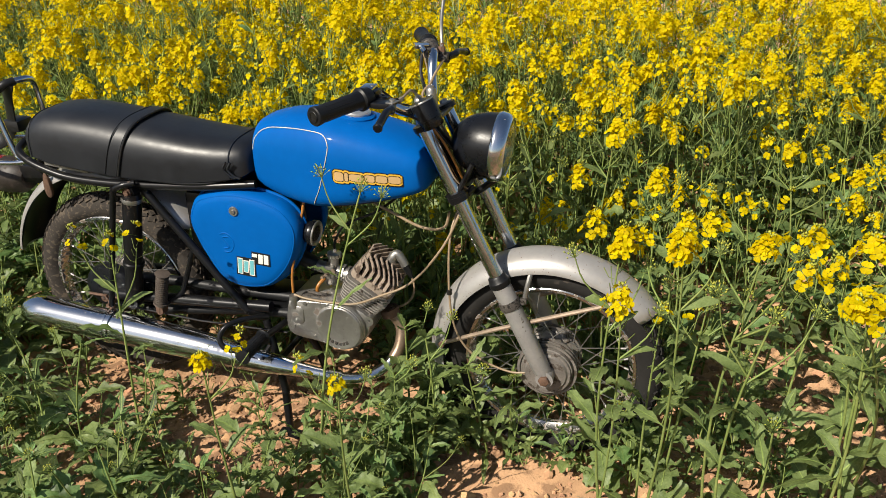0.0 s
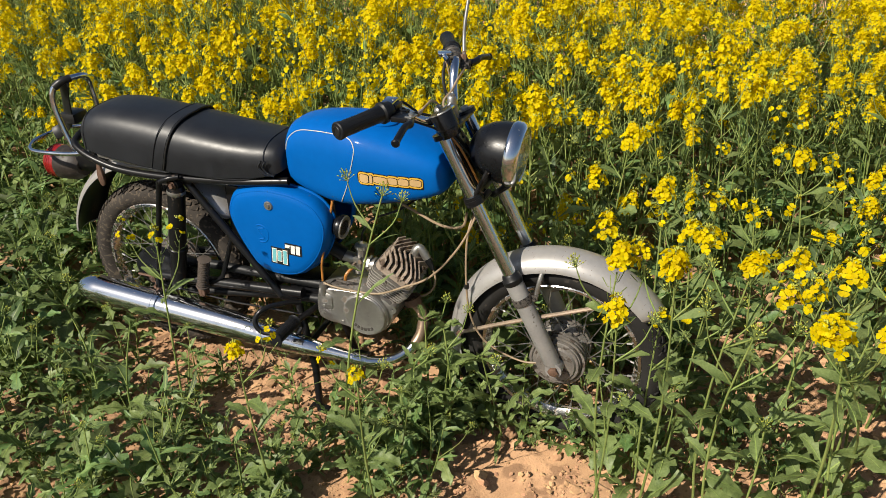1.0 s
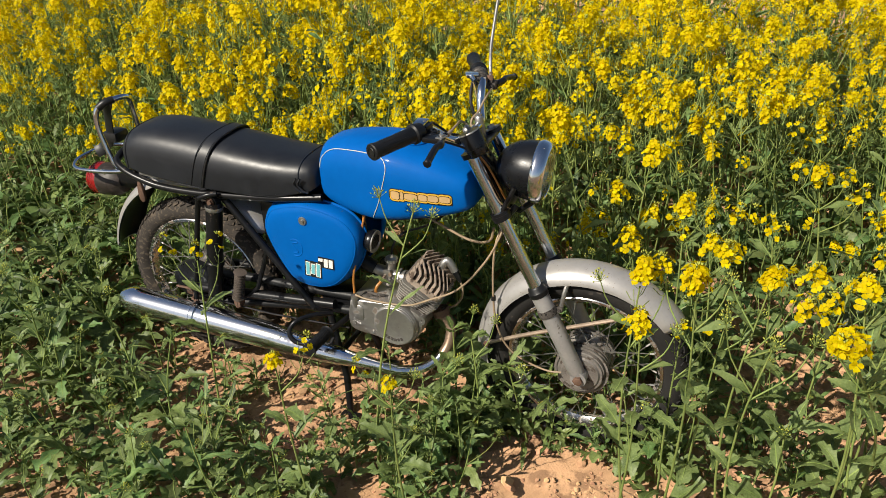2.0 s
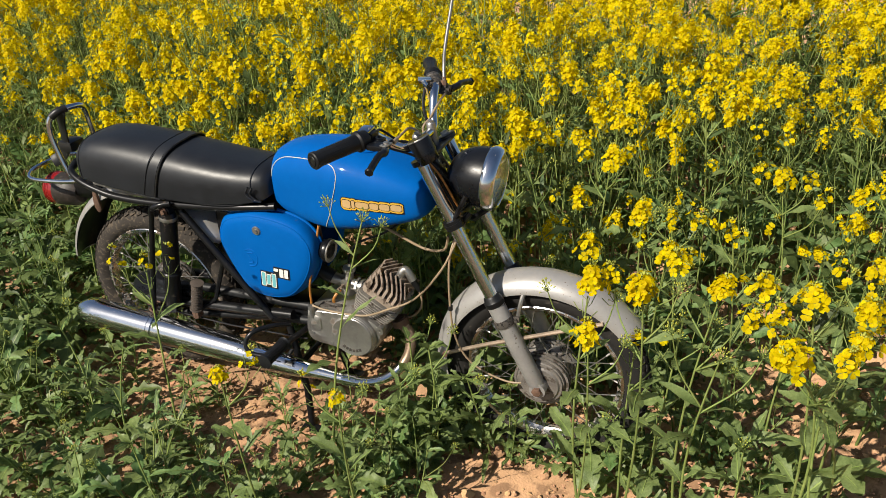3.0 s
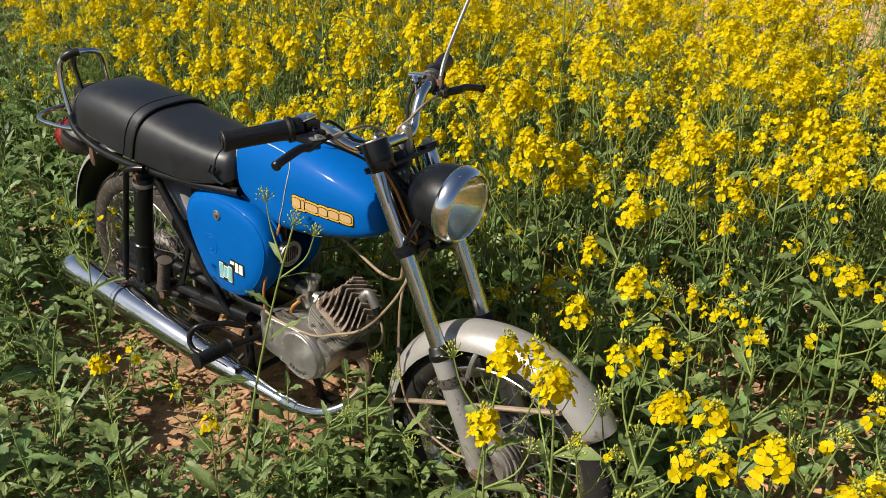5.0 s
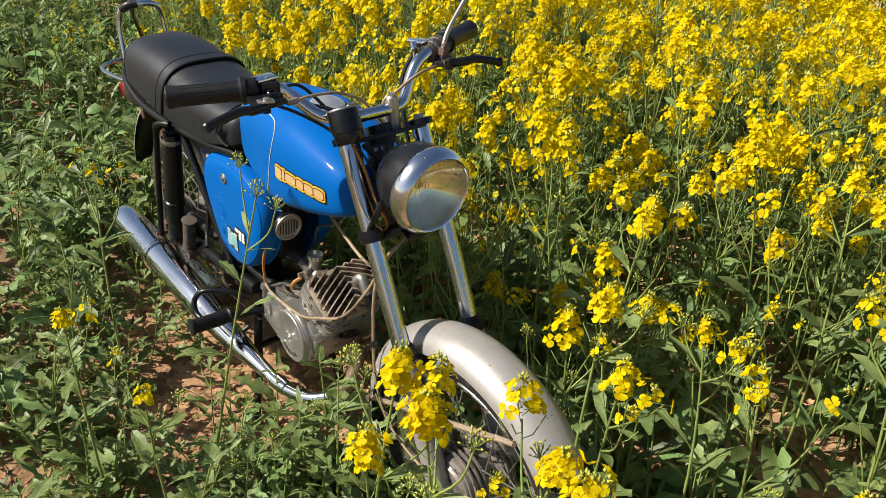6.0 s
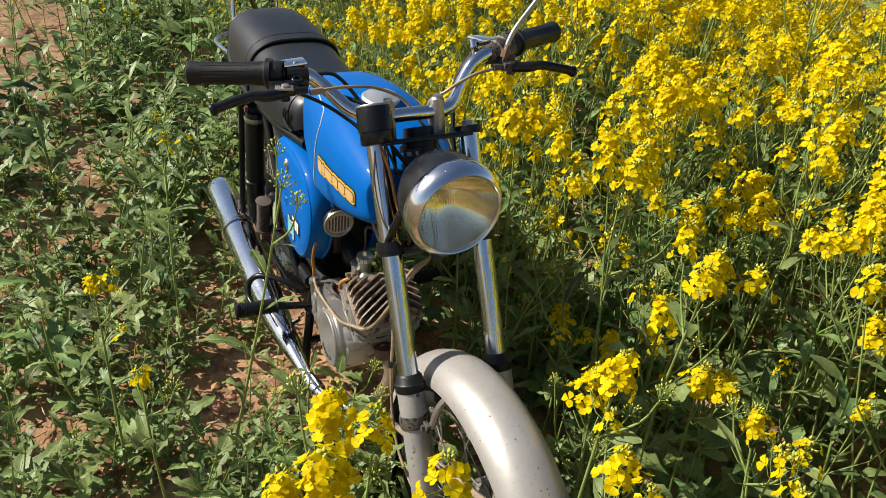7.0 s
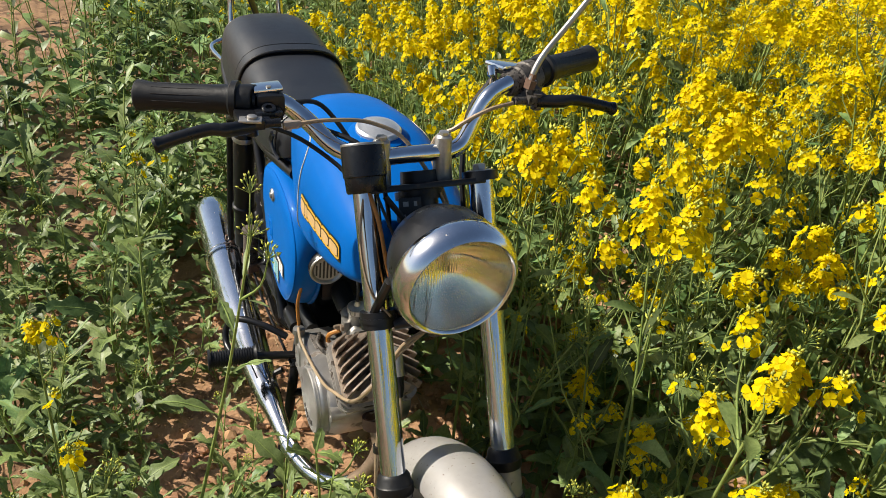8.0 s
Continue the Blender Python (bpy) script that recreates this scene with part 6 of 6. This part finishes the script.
# leafy weeds and young plants on the open strip
placed_low, placed_lowfar, singles = [], [], []
for _ in range(4600):
    x, y = rng.uniform(-4.5, 3.2), rng.uniform(-2.6, 0.75)
    if in_bike(x, y, -0.03) or bare(x, y):
        continue
    strip = noise.noise(Vector((x * 1.5, y * 1.5, 5.0)))
    if y > edge_y(x):
        dens = 0.45
    elif x < 0.0 and y > -0.62 - 0.05 * x:
        dens = 0.75
    elif y > -0.95:
        dens = 0.38 + 0.75 * strip
    else:
        dens = 0.18 + 0.4 * strip
    if x < -2.1 and y < -0.36:
        dens = 0.02
    if 0.88 < x < 1.5 and -0.9 < y < -0.05:
        dens *= 0.08
    if x > 1.2 and -0.9 < y < 0.7:
        dens *= 0.25
    if rng.random() > dens:
        continue
    k = rng.uniform(0.6, 1.15)
    if -0.3 < x < 1.5 and -0.95 < y < -0.05:
        k *= 0.72
    if x > 1.0 and y < 0.35:
        k *= 0.75
    z = height(x, y)
    item = (x, y, z, rng.random() * 6.28, k, rng.uniform(-0.2, 0.2), rng.uniform(-0.2, 0.2))
    if -0.55 < x < 2.1 and -1.05 < y < 0.15 and len(singles) < 280:
        singles.append((rng.randrange(10), *item))
    elif x > -0.9 and y > -1.5 and y < 0.3 and len(placed_low) < 260:
        placed_low.append((rng.choice(low_kits), *item))
    else:
        placed_lowfar.append((rng.choice(weed_kits if x > -1.6 else lowfar_kits), *item))
# leafy plants that crowd the front wheel and the exhaust
for i, (x, y, k) in enumerate(((0.98, -0.05, 0.85), (1.02, -0.065, 0.95), (1.07, -0.055, 1.0), (1.12, -0.06, 0.75), (1.17, -0.06, 0.5), (1.31, -0.06, 0.6), (1.36, -0.065, 0.85), (1.42, -0.06, 0.95), (1.48, -0.06, 0.85), (1.55, -0.06, 0.8), (0.93, -0.13, 0.95), (0.90, -0.17, 0.55), (0.86, -0.28, 0.6), (1.82, -0.14, 1.35), (1.68, -0.20, 1.25), (1.43, -0.10, 1.0), (1.93, 0.06, 1.3))):
    singles.append((i * 3 % 10, x, y, height(x, y), i * 2.4, k, 0.1 * math.sin(i * 5), 0.1 * math.cos(i * 3)))
# leaves low among the crop's stems
under_kits = [flatten(rape_plant(rng.uniform(0.25, 0.5), 1, 600 + i, 0, 0.0, 7, None, True, 1.0, 0.9)) for i in range(8)]
for _ in range(1700):
    x, y = rng.uniform(-3.6, 3.1), 0.2 + 3.6 * rng.random() ** 1.15
    if y < edge_y(x) - 0.2 or in_bike(x, y, 0.02) or (x > 1.45 and y < 0.8 and rng.random() < 0.4):
        continue
    placed_lowfar.append((rng.choice(under_kits), x, y, height(x, y), rng.random() * 6.28, rng.uniform(0.75, 1.2) * (1.0 if y > 0.65 else (0.9 if x > 1.15 else 0.6)), rng.uniform(-0.2, 0.2), rng.uniform(-0.2, 0.2)))
for x0, x1, y0, y1, count, k0, k1 in ((0.80, 1.02, -0.28, 0.02, 12, 0.4, 0.75), (0.98, 1.5, 0.13, 0.4, 12, 0.5, 0.8), (-0.1, 0.75, 0.13, 0.45, 9, 0.5, 0.8), (1.52, 1.9, -0.08, 0.3, 8, 0.5, 0.8), (0.0, 0.75, -0.95, -0.45, 16, 0.5, 0.9), (0.2, 0.72, -0.58, -0.26, 6, 0.5, 0.8), (-0.35, 0.4, -0.7, -0.36, 12, 0.5, 0.9), (0.76, 0.94, -0.30, -0.16, 9, 0.4, 0.65), (-0.5, 0.2, -0.45, -0.15, 14, 0.7, 1.1)):
    for _ in range(count):
        x, y = rng.uniform(x0, x1), rng.uniform(y0, y1)
        if bare(x, y):
            continue
        placed_low.append((rng.choice(low_kits), x, y, height(x, y), rng.random() * 6.28, rng.uniform(k0, k1), rng.uniform(-0.25, 0.25), rng.uniform(-0.25, 0.25)))
# leaves crowding the front wheel and the exhaust pipe
for x0, x1, y0, y1, count, k0, k1 in ((1.0, 1.48, -0.075, -0.048, 9, 0.4, 0.7), (1.5, 1.85, -0.12, 0.12, 8, 0.45, 0.75), (0.74, 0.95, -0.40, -0.18, 13, 0.4, 0.7), (0.55, 0.8, -0.32, -0.2, 5, 0.5, 0.7), (0.86, 0.95, -0.18, -0.08, 5, 0.6, 0.9)):
    for _ in range(count):
        x, y = rng.uniform(x0, x1), rng.uniform(y0, y1)
        placed_low.append((rng.choice(low_kits), x, y, height(x, y), rng.random() * 6.28, rng.uniform(k0, k1), rng.uniform(-0.25, 0.25), rng.uniform(-0.25, 0.25)))
field("leafy_undergrowth", placed_low, "low green rape leaves and weeds on bare earth")
field("leafy_undergrowth", placed_lowfar, "patchy green undergrowth beside a dirt track")

# single plants that stand out in front, each a thing of its own
def plant_thing(x, y, z, seed, branches, heads, leaves, foot=None, label="", low=False, big=1.0, slim=1.0):
    """A plant whose main head is at (x, y, z)."""
    fx, fy = foot or (x + rng.uniform(-0.05, 0.05), y + rng.uniform(-0.05, 0.05))
    g = height(fx, fy)
    kit = rape_plant(z - g - 0.03, 0, seed, branches, heads, leaves, Vector((x - fx, y - fy, 0)), low, big, slim, False, 0.74)
    ob = tagged(new("rape_plant"), label or "single rape plant with a bright yellow flower head", "plant", "single rape plants")
    ob.location = (fx, fy, g)
    dress(ob, kit)
    return ob


def dress(ob, kit):
    """Gives a plant its parts: one stem, every leaf and every flower head."""
    keys = []
    for bit in kit.bits:
        if bit[0] not in keys and bit[2]:
            keys.append(bit[0])
    for key in keys:
        vs, fs, ms, mats = [], [], [], []
        for k, mat, v, f in kit.bits:
            if k != key or not v:
                continue
            n = len(vs)
            vs += v
            fs += [tuple(i + n for i in face) for face in f]
            if mat not in mats:
                mats.append(mat)
            ms += [mats.index(mat)] * len(f)
        name = key.split(".")[0]
        me = bpy.data.meshes.new(name)
        me.from_pydata(vs, [], fs)
        for mt in mats:
            me.materials.append(PLANT_MATS[mt])
        me.polygons.foreach_set("material_index", ms)
        me.shade_smooth()
        new(name, me).parent = ob


SINGLE = [  # head x, y, z, branches, fullness
    (1.362, -0.304, 0.745, 1, 0.7), (1.472, -0.340, 0.775, 1, 0.8), (1.377, -0.359, 0.655, 0, 0.5), (1.605, -0.274, 0.765, 2, 0.6), (1.728, -0.50, 0.800, 2, 0.8), (1.761, -0.347, 0.81, 2, 0.5),
    (1.906, -0.044, 0.71, 2, 0.7), (1.62, -0.41, 0.72, 1, 0.0), (1.86, -0.20, 0.72, 2, 0.3), (1.54, -0.16, 0.62, 2, 0.0), (1.45, -0.20, 0.56, 1, 0.12),
    (0.268, -0.315, 0.625, 1, 0.07), (0.592, -0.507, 0.505, 1, 0.36), (0.857, -0.463, 0.47, 2, 0.2),
    (1.292, 0.126, 0.58, 0, 0.65), (1.415, 0.044, 0.735, 0, 0.6), (1.317, 0.310, 0.565, 1, 0.5), (1.298, 0.288, 0.755, 2, 1.0), (1.215, 0.304, 0.625, 1, 0.6), (1.479, 0.016, 0.655, 2, 0.4), (1.288, 0.393, 0.515, 1, 0.5),
    (1.044, 0.344, 0.80, 2, 0.7), (0.972, 0.578, 0.63, 2, 0.7), (0.648, 0.475, 0.475, 1, 0.6), (0.62, 0.674, 0.37, 1, 0.5), (0.897, 0.805, 0.63, 2, 0.8), (1.15, 0.45, 0.70, 2, 0.0),
    (2.05, 0.25, 0.80, 3, 0.8), (1.72, 0.35, 0.72, 2, 0.5), (1.62, 0.16, 0.66, 2, 0.2), (1.80, 0.05, 0.60, 2, 0.0), (1.47, 0.26, 0.62, 2, 0.25)]
for i, (x, y, z, b, hd) in enumerate(SINGLE):
    plant_thing(x, y, z, 700 + i, b + (1 if z > 0.6 else 0), hd, 3 if y < -0.25 and x > 1.2 else 6, (1.90, -0.06) if x == 1.728 else None)
plant_thing(0.822, -0.20, 0.785, 760, 2, 0.0, 5, (0.735, -0.33), "tall thin rape stem with pale buds before the engine", False, 1.0, 0.55)
plant_thing(0.846, 0.40, 0.34, 761, 1, 0.6, 6, (1.02, 0.30), "bent rape plant with drooping yellow flowers")
for i, (x, y, z) in enumerate(((0.882, -0.125, 0.42), (0.925, -0.11, 0.40), (0.868, -0.17, 0.31))):
    plant_thing(x, y, z, 770 + i, 1, 0.0, 9, (x + 0.01, y - 0.02), "leafy young rape plant beside the exhaust bend", True, 1.0, 0.9)

# young leafy plants on the strip round the machine
young = []
for i in range(10):
    ob = tagged(new("young_rape_plant"), "young leafy rape plant growing from bare earth", "plant", "young rape plants")
    dress(ob, rape_plant(rng.uniform(0.16, 0.38), 0, 800 + i, rng.choice((0, 0, 1)), 0.0, rng.choice((7, 8, 9)), None, True, 1.0, rng.choice((0.6, 0.8, 1.0))))
    young.append(ob)
used = set()
for kind_, x, y, z, turn, k, lx, ly in singles:
    m = Matrix.Translation((x, y, z)) @ Matrix.Rotation(ly, 4, "X") @ Matrix.Rotation(lx, 4, "Y") @ Matrix.Rotation(turn, 4, "Z") @ Matrix.Diagonal((k, k, k, 1))
    if kind_ in used:
        copy_thing(young[kind_], m)
    else:
        used.add(kind_)
        young[kind_]["at"] = [v for row in m for v in row]
for kind_ in range(10):
    if kind_ in used:
        v = list(young[kind_]["at"])
        young[kind_].matrix_basis = Matrix([v[0:4], v[4:8], v[8:12], v[12:16]])
        del young[kind_]["at"]

# clods and crumbs of earth
clod_kits = []
for i in range(10):
    bm = bmesh.new()
    bmesh.ops.create_icosphere(bm, subdivisions=1, radius=1)
    for v in bm.verts:
        v.co *= 0.6 + 0.6 * rng.random()
        v.co.z *= 0.6
        v.co.x *= 1.25
    bm.verts.index_update()
    vs = np.array([v.co[:] for v in bm.verts], np.float32)
    lp = np.array([v.index for f in bm.faces for v in f.verts], np.int32)
    clod_kits.append((vs, lp, np.full(len(bm.faces), 3, np.int32), np.zeros(len(bm.faces), np.int32)))
    bm.free()
crumb_kits = []
for i in range(8):
    vs = np.array([(1, 0, 0), (-1, 0, 0), (0, 1, 0), (0, -1, 0), (0, 0, 0.7), (0, 0, -0.7)], np.float32) * np.array([[rng.uniform(0.6, 1.3)] * 3 for _ in range(6)], np.float32)
    vs += np.array([[rng.uniform(-0.25, 0.25) for _ in range(3)] for _ in range(6)], np.float32)
    lp = np.array([0, 2, 4, 2, 1, 4, 1, 3, 4, 3, 0, 4, 2, 0, 5, 1, 2, 5, 3, 1, 5, 0, 3, 5], np.int32)
    crumb_kits.append((vs, lp, np.full(8, 3, np.int32), np.zeros(8, np.int32)))
placed_clods = []
for _ in range(15000):
    x, y = rng.uniform(-0.7, 2.2), rng.uniform(-1.0, 0.6)
    if noise.noise(Vector((x * 4, y * 4, 3))) < -0.15:
        continue
    k = 0.0022 + 0.0075 * rng.random() ** 2
    placed_clods.append((rng.choice(crumb_kits), x, y, height(x, y) + k * 0.25, rng.random() * 6.28, k, 0, 0))
for _ in range(3600):
    x, y = rng.uniform(-1.6, 2.4), rng.uniform(-1.3, 0.7)
    if noise.noise(Vector((x * 3, y * 3, 9))) < -0.1:
        continue
    k = 0.004 + 0.018 * rng.random() ** 3
    placed_clods.append((rng.choice(clod_kits), x, y, height(x, y) + k * 0.3, rng.random() * 6.28, k, 0, 0))
field("earth_clods", placed_clods, "crumbled clods of dry reddish earth", [CLOD], "soil", False)

# dry stalks lying on the soil
straw = []
for i in range(6):
    a = Vector((-0.06 - 0.05 * rng.random(), 0, 0))
    b = Vector((0.06 + 0.05 * rng.random(), rng.uniform(-0.02, 0.02), rng.uniform(0, 0.015)))
    vs, fs = thin([a, a.lerp(b, 0.5) + Vector((0, rng.uniform(-0.01, 0.01), 0.004)), b], 0.0022, 0.0012, 4)
    straw.append((np.array([tuple(v) for v in vs], np.float32), np.array([i for f in fs for i in f], np.int32), np.array([len(f) for f in fs], np.int32), np.zeros(len(fs), np.int32)))
placed_straw = []
for _ in range(110):
    x, y = rng.uniform(-0.5, 2.1), rng.uniform(-0.95, 0.4)
    placed_straw.append((rng.choice(straw), x, y, height(x, y) + 0.006, rng.random() * 6.28, rng.uniform(0.4, 1.1), 0, 0))
field("dry_straw", placed_straw, "thin pale dry stalks lying on the soil", [DRY], "straw")
